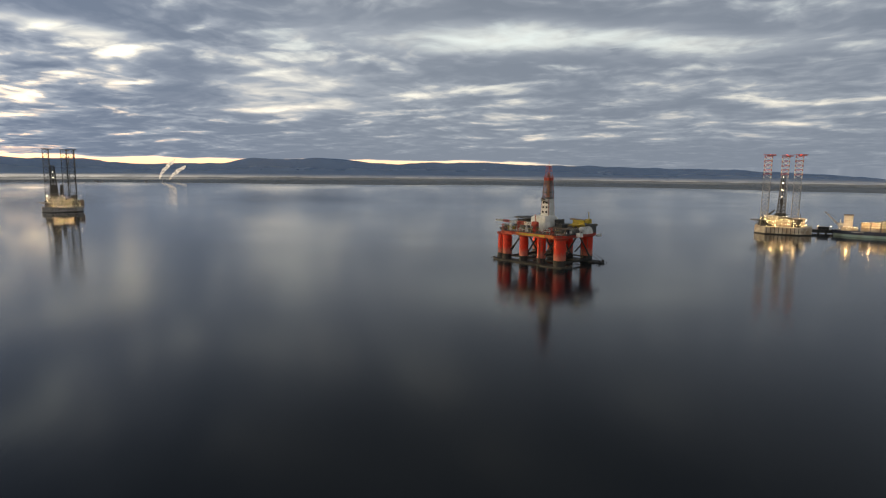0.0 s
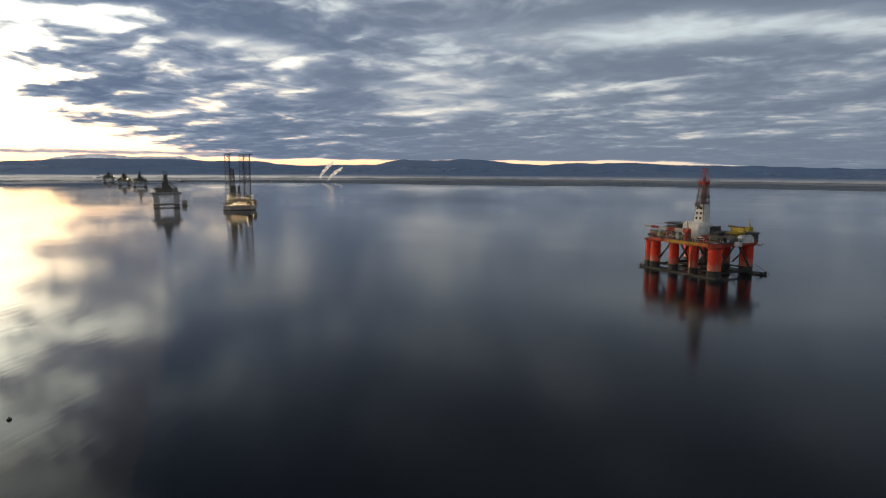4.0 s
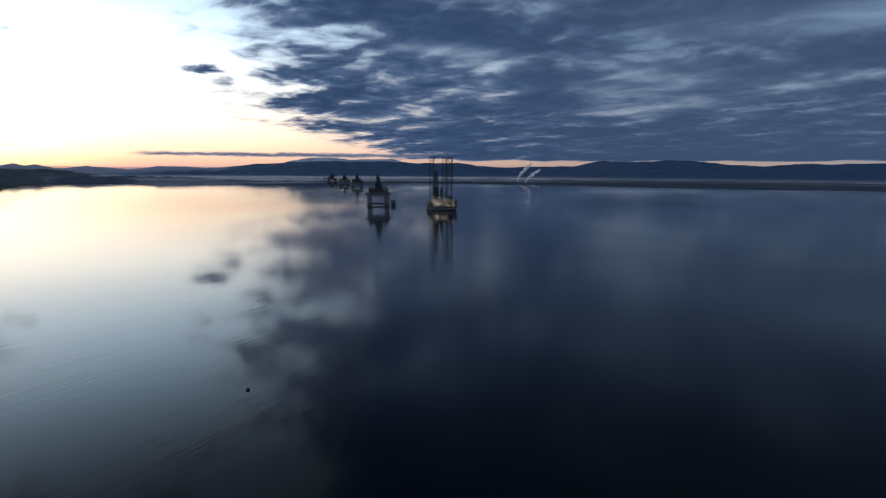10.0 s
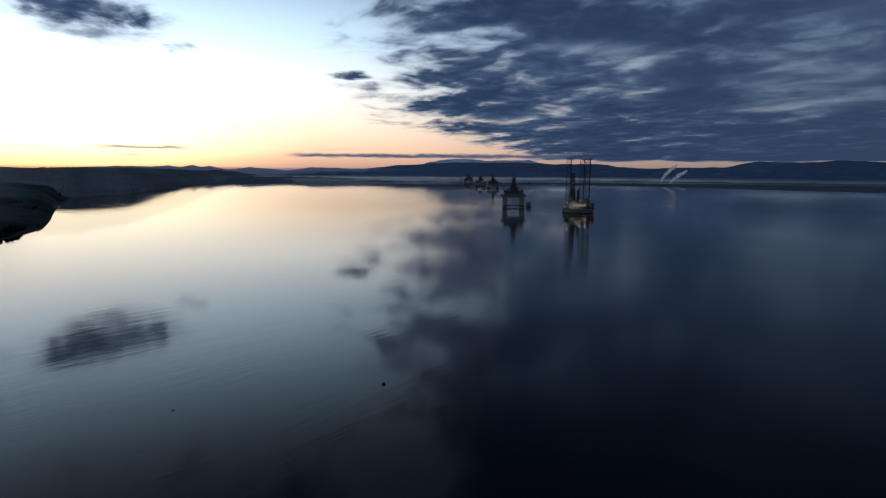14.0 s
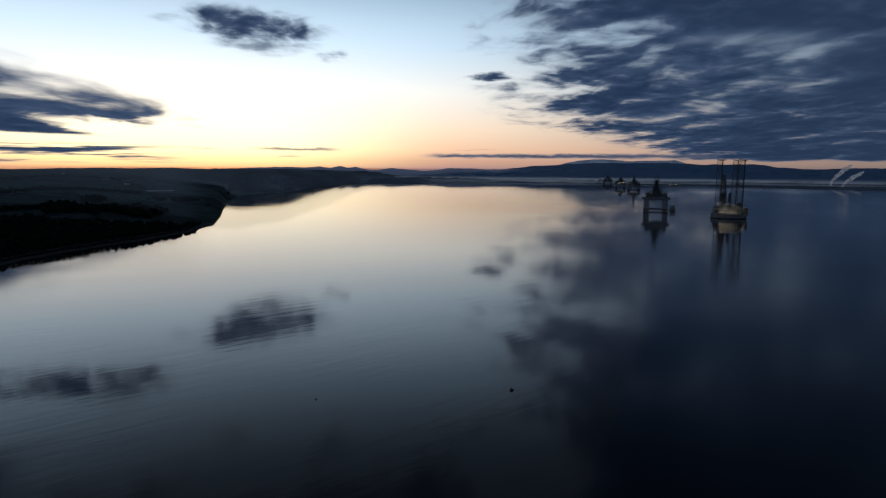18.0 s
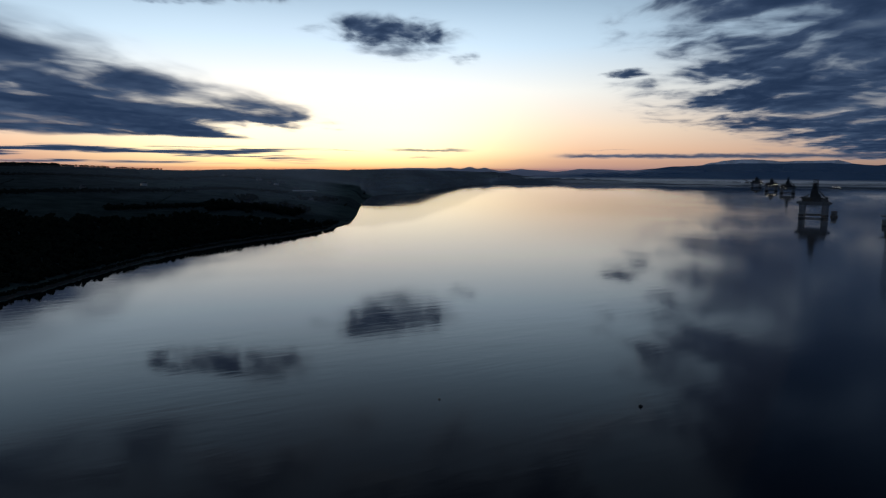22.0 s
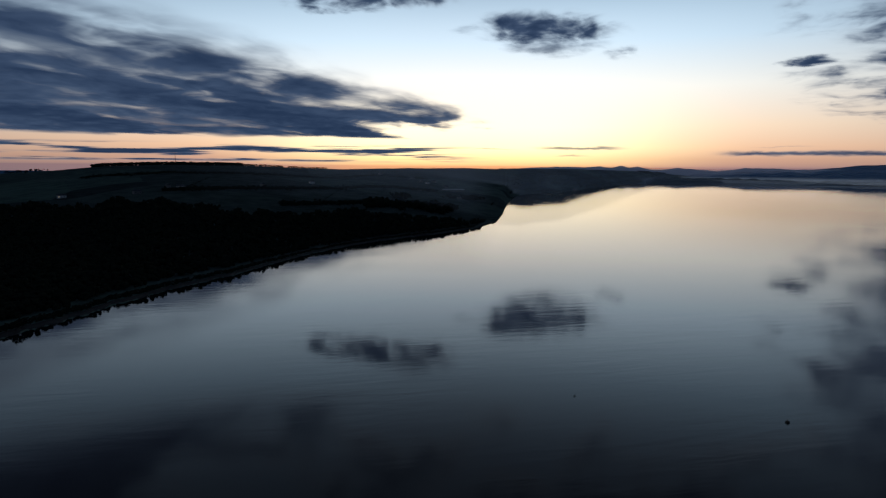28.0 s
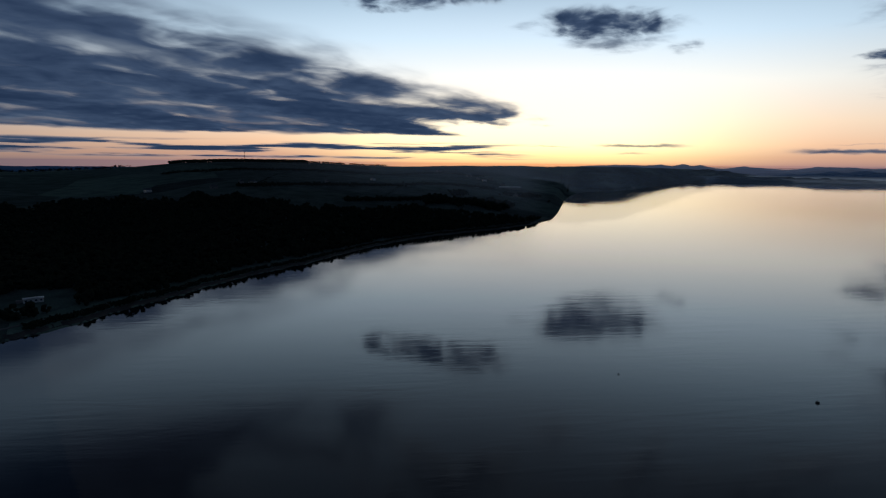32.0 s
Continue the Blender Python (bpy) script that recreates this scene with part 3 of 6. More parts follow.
# ---- the sea ----
def build_sea():
    """One sheet: flat by the camera's shore, with low wind waves further out."""
    rnd = random.Random(4)
    waves = [(rnd.uniform(0.45, 1.25), rnd.uniform(-85, 85), rnd.uniform(0, 6.28)) for _ in range(9)]
    radii = [60.0, 160.0, 270.0, 380.0]
    while radii[-1] < 4930:
        radii.append(radii[-1] + (30 + 0.01 * radii[-1]) / 4.0)
    th = np.concatenate([np.arange(-75, 128, 0.6), np.arange(128, 285, 3.0)])
    th = np.radians(th) + math.pi / 2
    r, a = np.meshgrid(np.array(radii), th, indexing="ij")
    phase = 2 * math.pi * 100 * np.log(30 + 0.01 * r)
    z = sum(np.sin(k * phase + m * a + p) for k, m, p in waves)
    grow = np.clip((r - 380) / 1100, 0, 1)
    z = z * grow * grow * (3 - 2 * grow) * WAVE_SLOPE * (30 + 0.01 * r) / (2 * math.pi) * 0.55
    z[-1, :] = 0
    pts = np.stack([r * np.cos(a), r * np.sin(a), z], -1).reshape(-1, 3)
    nr, na = r.shape
    i, j = np.meshgrid(np.arange(nr - 1), np.arange(na), indexing="ij")
    k = (j + 1) % na
    quads = np.stack([i * na + j, (i + 1) * na + j, (i + 1) * na + k, i * na + k], -1).reshape(-1, 4)
    centre = len(pts)
    me = bpy.data.meshes.new("water")
    me.from_pydata(pts.tolist() + [(0.0, 0.0, 0.0)], [], quads.tolist() + [(centre, n, (n + 1) % na) for n in range(na)])
    me.materials.append(M["water"])
    me.polygons.foreach_set("use_smooth", [True] * len(me.polygons))
    me.update()
    return tagged(new("water", me), "calm dark sea inlet with faint ripples at dusk", "water", kind="structure")


WAVE_SLOPE = 0.003
build_sea()


# ---- land, laid out by bearing (yaw, degrees left of +y) and distance from the origin ----
def spot(yaw, r, z=0.0):
    a = radians(yaw)
    return Vector((-math.sin(a) * r, math.cos(a) * r, z))


SHORE_YAW = [60.5, 61.8, 64.3, 67.5, 70.3, 73.2, 75.9, 77.15, 77.78, 78.2, 78.43, 78.71, 79.3, 81.3, 84.5, 88.9, 93.3, 97.6, 100.8, 105.0, 109.1, 113.4, 117.5, 122.2, 127.2, 140, 160, 180]
SHORE_R = [4560, 4480, 4308, 3708, 3003, 2440, 2316, 2149, 1914, 1700, 1474, 1262, 1085, 978, 894, 823, 755, 681, 622, 557, 514, 474, 442, 416, 389, 345, 330, 340]
RIDGE_YAW = [60.5, 62, 64.6, 68.3, 73, 77, 79, 81, 86, 90, 94, 97.5, 104, 109.6, 114, 118, 121, 126, 140, 180]
RIDGE_EL = [-1.05, -0.66, -0.40, -0.18, -0.03, -0.03, -0.05, -0.03, 0.0, -0.08, -0.17, -0.1, 0.15, 0.2, 0.02, -0.4, -0.62, -0.82, -0.9, -0.9]


def shore_r(yaw):
    return float(np.interp(yaw, SHORE_YAW, SHORE_R)) + 6.0 * min(1.0, max(0.0, (yaw - 84) / 12)) + 9.0 * math.exp(-((yaw - 112.0) / 7.0) ** 2) + 7.0 * noise.noise(Vector((yaw * 0.9, 3.1, 0))) + 2.5 * noise.noise(Vector((yaw * 4.0, 7.7, 0)))


def ridge(yaw):
    rs = float(np.interp(yaw, SHORE_YAW, SHORE_R))
    rr = min(4600.0, max(float(np.interp(yaw, [76, 79, 90], [3100, 3300, 2500])), rs + 900.0))
    el = float(np.interp(yaw, RIDGE_YAW, RIDGE_EL))
    return rr, 100.0 + rr * math.tan(radians(el))


def land_z(yaw, r):
    rs = shore_r(yaw)
    rr, top = ridge(yaw)
    s = (r - rs) / max(50.0, rr - rs)
    if s <= 0:
        return max(-3.0, (r - rs) * 0.12)
    d = r - rs
    beach = 1.6 * min(1.0, d / 14.0)
    steep, gentle = 1 - (1 - min(s, 1.0)) ** 1.7, min(s, 1.0) ** 1.15
    w = min(1.0, max(0.0, (yaw - 80.0) / 12.0)) if yaw > 78.4 else 0.25
    up = (steep * w + gentle * (1 - w)) * (top - 6.0)
    up *= min(1.0, max(0.0, (d - 16.0) / (90.0 + 520.0 * math.exp(-((yaw - 78.3) / 1.8) ** 2)))) ** 0.8
    p = spot(yaw, r) * 0.0035
    roll = 9.0 * noise.noise(p) * min(1.0, d / 200.0) * (1.0 if s < 0.85 else 0.3)
    back = -0.03 * max(0.0, r - rr)
    return max(0.4, beach + up + roll + back)


def yaw_r(x, y):
    return math.degrees(math.atan2(-x, y)) % 360.0, math.hypot(x, y)


def ground_z(x, y):
    return land_z(*yaw_r(x, y))


def sheet(name, mat, rows, uv=False):
    """A sheet from rows of points."""
    me = bpy.data.meshes.new(name)
    w = len(rows[0])
    pts = [tuple(p) for row in rows for p in row]
    faces = [(i * w + j, i * w + j + 1, (i + 1) * w + j + 1, (i + 1) * w + j) for i in range(len(rows) - 1) for j in range(w - 1)]
    me.from_pydata(pts, [], faces)
    me.materials.append(mat)
    for f in me.polygons:
        f.use_smooth = True
    me.update()
    return new(name, me)


def build_near_land():
    yaws = list(np.arange(60.5, 76, 0.4)) + list(np.arange(76, 82, 0.08)) + list(np.arange(82, 128, 0.22)) + list(np.arange(128, 181, 1.5))
    rows = []
    for yaw in yaws:
        rs = shore_r(yaw)
        rr, _ = ridge(yaw)
        ds = [-25, -8, 0, 3, 7, 12, 17, 24, 32, 42, 55, 70, 90, 115, 145, 180, 220, 270, 330, 400, 480, 560, 650, 750, 860, 980, 1100, 1250, 1400, 1600, 1800, 2100, 2500, 3000, 3600]
        span = 4760 - rs
        rows.append([spot(yaw, rs + (d if rs + d < 4700 else span * 0.98), 0) for d in ds])
        rows[-1] = [Vector((p.x, p.y, land_z(yaw, math.hypot(p.x, p.y)))) for p in rows[-1]]
    ob = sheet("ground", M["field"], rows)
    tagged(ob, "dark rolling farmland with fields sloping to the shore", "land", kind="structure")
    # shingle beach and the pale track behind it
    beach = sheet("beach", M["shingle"], [[spot(y, shore_r(y) + d, max(0.05, land_z(y, shore_r(y) + d)) + 0.12) for d in (0, 2, 4, 6, 8, 10)] for y in np.arange(79.2, 140, 0.15)])
    tagged(beach, "narrow dark shingle beach along the water", "beach", kind="structure")

    def track_d(y):
        return float(np.interp(y, [79, 81, 84, 92, 100, 110, 120, 140], [16, 20, 26, 32, 32, 30, 28, 28]))

    rows = []
    for y in np.arange(78.9, 140, 0.15):
        r0 = shore_r(y) * 0.3 + 0.7 * float(np.interp(y, SHORE_YAW, SHORE_R)) + track_d(y)
        rows.append([spot(y, r0 + d, land_z(y, r0 + d) + h) for d, h in ((-1.5, 0.1), (-1.2, 0.4), (0, 0.5), (1.2, 0.4), (1.5, 0.1))])
    tagged(sheet("road", M["track"], rows), "pale gravel track running behind the beach", "track", kind="structure")


build_near_land()

FAR_YAW = [-75, -50, -36.5, -30, -21.4, -11.5, -7.2, -0.8, 3.3, 12.7, 15, 23.1, 30.8, 36, 42, 47.7, 52]
FAR_R = [3300, 3300, 3315, 3306, 3389, 3400, 3450, 3440, 3300, 3340, 3403, 3630, 3800, 4000, 4200, 4392, 4480]
HILL_YAW = [-180, -120, -80, -50, -36.4, -32, -25.8, -19, -13.9, -9.3, -4, 0, 2.1, 4.2, 8, 11.9, 14.5, 17.5, 20, 22, 27.5, 29, 30.8, 34.5, 36.4, 38.1, 41, 44.2, 46.6, 48.1, 50.4, 52.1, 53, 56.5, 60, 65, 75, 110, 180]
HILL_EL = [-0.3, -0.2, -0.3, -0.6, -0.5, -0.22, 0.12, 0.2, 0.36, 0.36, 0.6, 0.52, 0.58, 0.33, 0.6, 0.86, 0.72, 0.81, 0.32, 0.22, 0.2, 0.3, 0.55, 0.5, 0.6, 0.72, 0.62, 0.64, 0.55, 0.42, 0.24, 0.10, -0.03, -0.1, -0.4, -0.6, -0.6, -0.5, -0.3]


def build_far_shore():
    rows = []
    for yaw in np.arange(-75, 52.1, 0.3):
        rs = float(np.interp(yaw, FAR_YAW, FAR_R)) + 22 * noise.noise(Vector((yaw * 0.35, 1.3, 0)))
        row = []
        for k in (-0.02, 0, 0.02, 0.06, 0.12, 0.2, 0.32, 0.46, 0.62, 0.8, 1.0):
            r = rs + k * (4560 - rs)
            z = -1.0 if k < 0 else (1.2 + 20 * k + 5 * k * noise.noise(Vector((yaw * 0.5, r * 0.01, 4))) if k else 0.3)
            row.append(spot(yaw, r, z))
        rows.append(row)
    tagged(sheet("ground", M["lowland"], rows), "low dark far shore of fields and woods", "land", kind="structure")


build_far_shore()


def build_hills():
    rows = []
    for yaw in np.arange(-180, 180.1, 0.25):
        el = float(np.interp(yaw, HILL_YAW, HILL_EL)) + 0.08 * noise.noise(Vector((yaw * 0.6, 0.5, 0))) + 0.035 * noise.noise(Vector((yaw * 2.2, 2.5, 0)))
        top = 95 + 4880 * math.tan(radians(el))
        row = []
        for k, h in ((0, 0.0), (0.15, 0.12), (0.3, 0.3), (0.5, 0.55), (0.7, 0.78), (0.88, 0.94), (1.0, 1.0), (1.1, 0.9)):
            r = 4680 + 200 * k
            row.append(spot(yaw, r, max(0.5, top * h + (9 * noise.noise(Vector((yaw * 0.8, k * 3, 9))) if 0 < k < 1 else 0) + (0 if k else 3))))
        rows.append(row)
    tagged(sheet("backdrop", M["moor"], rows), "long dark moorland hills across the water, tinted blue and glowing for haze", "hills", kind="structure")
    # mountains behind the head of the inlet, painted paler for haze, and a snowy top
    rows = []
    for yaw in np.arange(47, 80.1, 0.15):
        env = float(np.interp(yaw, [47, 52, 54, 55, 57.7, 58.5, 60, 61.5, 63.1, 64.5, 65.2, 66.5, 67.2, 68, 68.9, 69.8, 71.1, 73, 76, 80], [0.0, 0.0, -0.03, 0.04, 0.06, -0.07, -0.2, -0.08, 0.04, -0.14, -0.14, 0.15, 0.06, 0.22, 0.0, 0.17, 0.06, 0.1, 0.0, -0.2]))
        el = env + 0.03 * noise.noise(Vector((yaw * 1.1, 5.5, 0))) + 0.025 * noise.noise(Vector((yaw * 3.5, 8.5, 0)))
        top = 95 + 4840 * math.tan(radians(el))
        rows.append([spot(yaw, 4800, 20), spot(yaw, 4815, top * 0.6), spot(yaw, 4830, top * 0.85), spot(yaw, 4840, top), spot(yaw, 4846, top * 0.9)])
    tagged(sheet("backdrop", M["mountain"], rows), "distant mountains tinted faint blue and glowing for haze", "mountains", kind="structure")
    rows = []
    for yaw in np.arange(36, 48.1, 0.12):
        el = float(np.interp(yaw, [36, 37.2, 38.1, 41, 42.7, 44.2, 45.5, 46.8, 48], [0.55, 0.92, 0.83, 0.8, 0.93, 0.95, 0.84, 0.6, 0.2])) + 0.05 * noise.noise(Vector((yaw * 1.6, 5.5, 0)))
        top = 95 + 4925 * math.tan(radians(el))
        rows.append([spot(yaw, 4902, 100), spot(yaw, 4912, 0.5 * (100 + top)), spot(yaw, 4925, top), spot(yaw, 4930, top - 12)])
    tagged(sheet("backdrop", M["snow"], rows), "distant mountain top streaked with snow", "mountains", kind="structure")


build_hills()


def build_spit():
    rows = []
    for yaw in np.arange(47.5, 68.1, 0.12):
        h = float(np.interp(yaw, [47.5, 48.5, 50, 53, 56, 60, 64, 68], [0.5, 3, 8, 20, 30, 36, 36, 36])) * (1 + 0.35 * noise.noise(Vector((yaw * 1.5, 2, 0))))
        r = float(np.interp(yaw, [47.5, 58, 68], [4330, 4260, 4050]))
        rows.append([spot(yaw, r - 4, -0.5), spot(yaw, r, 0.4), spot(yaw, r + 8, h * 0.35), spot(yaw, r + 40, h * 0.8), spot(yaw, r + 80, h), spot(yaw, r + 160, h * 0.4), spot(yaw, r + 200, -0.5)])
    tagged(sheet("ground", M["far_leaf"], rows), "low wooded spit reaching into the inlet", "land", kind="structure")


build_spit()


# ---- mist over the far shore, and sheets that stand in for haze in the air ----
def mist(y0, y1, r, z0, z1, mat, label):
    """A curtain of mist or imitated haze between two bearings; r: its distance, or a function of the bearing."""
    yaws = np.linspace(y0, y1, max(8, int((y1 - y0) * 2)))
    me = bpy.data.meshes.new("mist_haze_sheet")
    pts, faces = [], []
    for y in yaws:
        ry = r(y) if callable(r) else r
        pts += [tuple(spot(y, ry, z0)), tuple(spot(y, ry + 15, z1(y) if callable(z1) else z1))]
    for i in range(len(yaws) - 1):
        faces.append((2 * i, 2 * i + 2, 2 * i + 3, 2 * i + 1))
    me.from_pydata(pts, [], faces)
    uv = me.uv_layers.new(name="UVMap")
    for poly in me.polygons:
        for li in poly.loop_indices:
            k = me.loops[li].vertex_index
            uv.data[li].uv = (radians(yaws[k // 2]) * 4000.0, k % 2)
    me.materials.append(mat)
    ob = new("mist_haze_sheet", me)
    return tagged(ob, label, "mist", "mist banks over the far shore", "stuff")


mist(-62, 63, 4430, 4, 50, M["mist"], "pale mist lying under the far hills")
def hill_top(y, r):
    """The height at distance r that covers the hills behind it and no more."""
    return 96 + r * math.tan(radians(float(np.interp(y, HILL_YAW, HILL_EL)) - 0.05))


def head_r(y):
    return float(np.interp(y, SHORE_YAW, SHORE_R)) - 30 if y < 77.0 else 2170.0


def head_top(y):
    rr, top = ridge(y)
    return max(2.0, 100 + (top - 100) * head_r(y) / rr - 3)


# tinted see-through sheets imitate haze before hills, shore and land
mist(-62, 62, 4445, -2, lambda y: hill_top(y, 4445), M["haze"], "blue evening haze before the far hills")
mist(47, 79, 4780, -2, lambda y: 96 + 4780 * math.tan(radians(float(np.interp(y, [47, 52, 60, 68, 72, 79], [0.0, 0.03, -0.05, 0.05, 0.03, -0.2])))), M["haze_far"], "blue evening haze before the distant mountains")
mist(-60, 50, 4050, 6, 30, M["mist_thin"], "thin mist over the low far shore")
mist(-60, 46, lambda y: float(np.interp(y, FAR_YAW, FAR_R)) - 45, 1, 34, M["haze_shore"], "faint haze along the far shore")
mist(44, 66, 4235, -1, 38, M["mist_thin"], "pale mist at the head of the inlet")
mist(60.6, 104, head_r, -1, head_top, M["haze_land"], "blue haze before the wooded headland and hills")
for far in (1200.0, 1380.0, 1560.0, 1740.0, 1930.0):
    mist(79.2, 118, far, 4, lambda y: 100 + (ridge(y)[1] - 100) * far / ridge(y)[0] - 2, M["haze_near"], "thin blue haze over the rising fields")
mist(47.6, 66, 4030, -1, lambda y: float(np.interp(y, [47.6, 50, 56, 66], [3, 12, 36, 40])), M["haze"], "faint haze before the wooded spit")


# see-through sheets that pale the rigs behind them as haze does
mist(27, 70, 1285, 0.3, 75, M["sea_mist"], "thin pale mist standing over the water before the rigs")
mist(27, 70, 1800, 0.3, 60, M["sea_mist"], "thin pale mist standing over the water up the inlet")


# ---- woods ----
def clump_mesh(seed, subdiv=1):
    rnd = random.Random(seed)
    bm = bmesh.new()
    bmesh.ops.create_icosphere(bm, subdivisions=subdiv, radius=1.0)
    for v in bm.verts:
        v.co *= 0.75 + 0.5 * rnd.random()
    co, fa = [tuple(v.co) for v in bm.verts], [tuple(v.index for v in f.verts) for f in bm.faces]
    bm.free()
    return np.array(co), fa


CLUMPS = [clump_mesh(s) for s in range(6)]


def woodland(name, spots, label, sizes=(2.5, 5.0), per=4, seed=1, mat="leaf"):
    """Many tree crowns as one object; spots: (x, y, z)."""
    rnd = random.Random(seed)
    pts, faces, base = [], [], 0
    for x, y, z in spots:
        tall = rnd.uniform(*sizes)
        for k in range(per):
            co, fa = CLUMPS[rnd.randrange(6)]
            s = tall * rnd.uniform(0.32, 0.68)
            off = np.array([x + rnd.gauss(0, tall * 0.55), y + rnd.gauss(0, tall * 0.55), z + tall * rnd.uniform(0.5, 1.9)])
            pts.append(co * [s, s, s * rnd.uniform(0.8, 1.25)] + off)
            faces += [tuple(i + base for i in f) for f in fa]
            base += len(co)
    me = bpy.data.meshes.new(name)
    me.from_pydata(np.concatenate(pts).tolist(), [], faces)
    me.materials.append(M[mat])
    ob = new(name, me)
    return tagged(ob, label, "trees", kind="stuff")


CABIN = (-357.0, -293.0)


def scatter(n, y0, y1, d0, d1, seed, gap=0.0, taper=False):
    """Spots on the near land between two bearings and two distances from the shore, in patches."""
    rnd = random.Random(seed)
    out = []
    while len(out) < n:
        yaw, d = rnd.uniform(y0, y1), rnd.uniform(d0, d1)
        r = shore_r(yaw) + d
        if noise.noise(Vector((yaw * 0.25, d * 0.008, seed))) < gap:
            continue
        if taper and d > np.interp(yaw, [79.5, 82, 86, 92, 104, 110, 118, 128], [62, 75, 135, 240, 340, 480, 640, 700]) * (1 + 0.25 * noise.noise(Vector((yaw * 0.7, 4.4, 0)))):
            continue
        if d < 260 * math.exp(-((yaw - 78.0) / 2.0) ** 2):
            continue
        p = spot(yaw, r, land_z(yaw, r) - 0.5)
        if (p.x - CABIN[0]) ** 2 + (p.y - CABIN[1]) ** 2 < 34 ** 2:
            continue
        out.append(p)
    return out


def hedge(y0, d0, y1, d1, n, seed):
    rnd = random.Random(seed)
    out = []
    for i in range(n):
        k = (i + rnd.random()) / n
        yaw = y0 + (y1 - y0) * k
        d = d0 + (d1 - d0) * k + rnd.gauss(0, 11) * (1 + noise.noise(Vector((yaw * 0.6, seed, 0))))
        r = shore_r(yaw) * 0.2 + 0.8 * float(np.interp(yaw, SHORE_YAW, SHORE_R)) + d
        out.append(spot(yaw, r, land_z(yaw, r) - 0.4))
    return out


def ridge_wood(y0, y1, n, seed, depth=120):
    rnd = random.Random(seed)
    out = []
    for _ in range(n):
        yaw = rnd.uniform(y0, y1)
        r = ridge(yaw)[0] + rnd.uniform(-depth, 20)
        out.append(spot(yaw, r, land_z(yaw, r) - 1))
    return out


woodland("woodland", scatter(5200, 79.8, 132, 36, 340, 3, -0.9, True), "dark dense woodland on the slope above the shore", (2.2, 4.4), 5, 3)
woodland("woodland", scatter(4200, 100, 134, 300, 700, 4, -0.9, True), "dark wood climbing the hillside", (2.2, 4.4), 4, 4)
woodland("shore_scrub", scatter(3600, 80.2, 131, 11, 24, 5, -0.9), "low dark scrub along the top of the beach", (0.6, 1.1), 3, 5)
woodland("woodland", scatter(500, 79.5, 92, 240, 520, 8, 0.1), "dark wood between the fields", (3.0, 6.0), 4, 8)
for k, h in enumerate([(83.5, 300, 100, 420, 900), (85, 640, 110, 700, 1100), (86, 1000, 116, 1150, 900)]):
    woodland("woodland", hedge(*h, 20 + k), "dark belt of wood between two fields", (1.4, 3.2), 3, 20 + k)
for k, h in enumerate([(96, 430, 94, 700, 70), (108, 720, 106, 1000, 70)]):
    woodland("hedgerow", hedge(*h, 30 + k), "dark hedgerow between two fields", (0.6, 1.3), 3, 30 + k)
woodland("woodland", ridge_wood(103, 115, 1500, 41, 260), "dark plantation on the hilltop", (3.2, 5), 3, 41)
woodland("woodland", ridge_wood(95.5, 99, 90, 42, 60), "dark copse on the skyline", (2.5, 4), 3, 42)
woodland("woodland", ridge_wood(99.5, 104, 160, 45, 120), "dark wood on the skyline", (2.5, 4), 3, 45)
woodland("woodland", ridge_wood(118, 128, 120, 43, 150), "dark trees on the far plateau", (3, 5), 3, 43)
woodland("woodland", scatter(2200, 64, 78, 8, 700, 44, -0.15), "dark woods down to the headland shore", (2, 4), 3, 44)


def far_woods():
    rnd = random.Random(77)
    out = []
    while len(out) < 2400:
        yaw = rnd.uniform(-42, 46)
        rs = float(np.interp(yaw, FAR_YAW, FAR_R))
        r = rs + rnd.uniform(30, max(60, 4420 - rs) * 0.75)
        if noise.noise(Vector((yaw * 0.16, r * 0.006, 3.0))) < 0.12:
            continue
        k = (r - rs) / (4560 - rs)
        out.append(spot(yaw, r, 1.0 + 20 * k))
    return out


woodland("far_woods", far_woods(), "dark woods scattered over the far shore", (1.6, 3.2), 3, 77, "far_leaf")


def make_tree(x, y, h, seed):
    rnd = random.Random(seed)
    t = thing("tree", pose(x, y, ground_z(x, y) - 0.2), "dark bare-edged tree standing at the top of the beach", "tree", "trees along the shore")
    bm = bmesh.new()
    tube(bm, (0, 0, 0), (0.1 * h * 0.3, 0, h * 0.55), h * 0.035, 7, h * 0.015)
    tips = []
    for k in range(6):
        a = k * 1.05 + rnd.random()
        b = Vector((math.cos(a) * h * 0.26, math.sin(a) * h * 0.26, h * rnd.uniform(0.5, 0.9)))
        tube(bm, (0.02 * h, 0, h * rnd.uniform(0.25, 0.5)), b, h * 0.014, 5, h * 0.005)
        tips.append(b)
    part("trunk", bm, M["bark"], t)
    bm = bmesh.new()
    tips.append(Vector((0, 0, h * 0.85)))
    for b in tips:
        for _ in range(60):
            o = Vector((rnd.gauss(0, 1), rnd.gauss(0, 1), rnd.gauss(0, 0.8))) * h * 0.11
            c = b + o
            u, v = Vector((rnd.gauss(0, 1), rnd.gauss(0, 1), rnd.gauss(0, 1))).normalized() * h * 0.035, Vector((rnd.gauss(0, 1), rnd.gauss(0, 1), rnd.gauss(0, 1))).normalized() * h * 0.035
            bm.faces.new([bm.verts.new(c + q) for q in (-u - v, u - v, u + v, v - u)])
    part("crown", bm, M["leaf"], t)


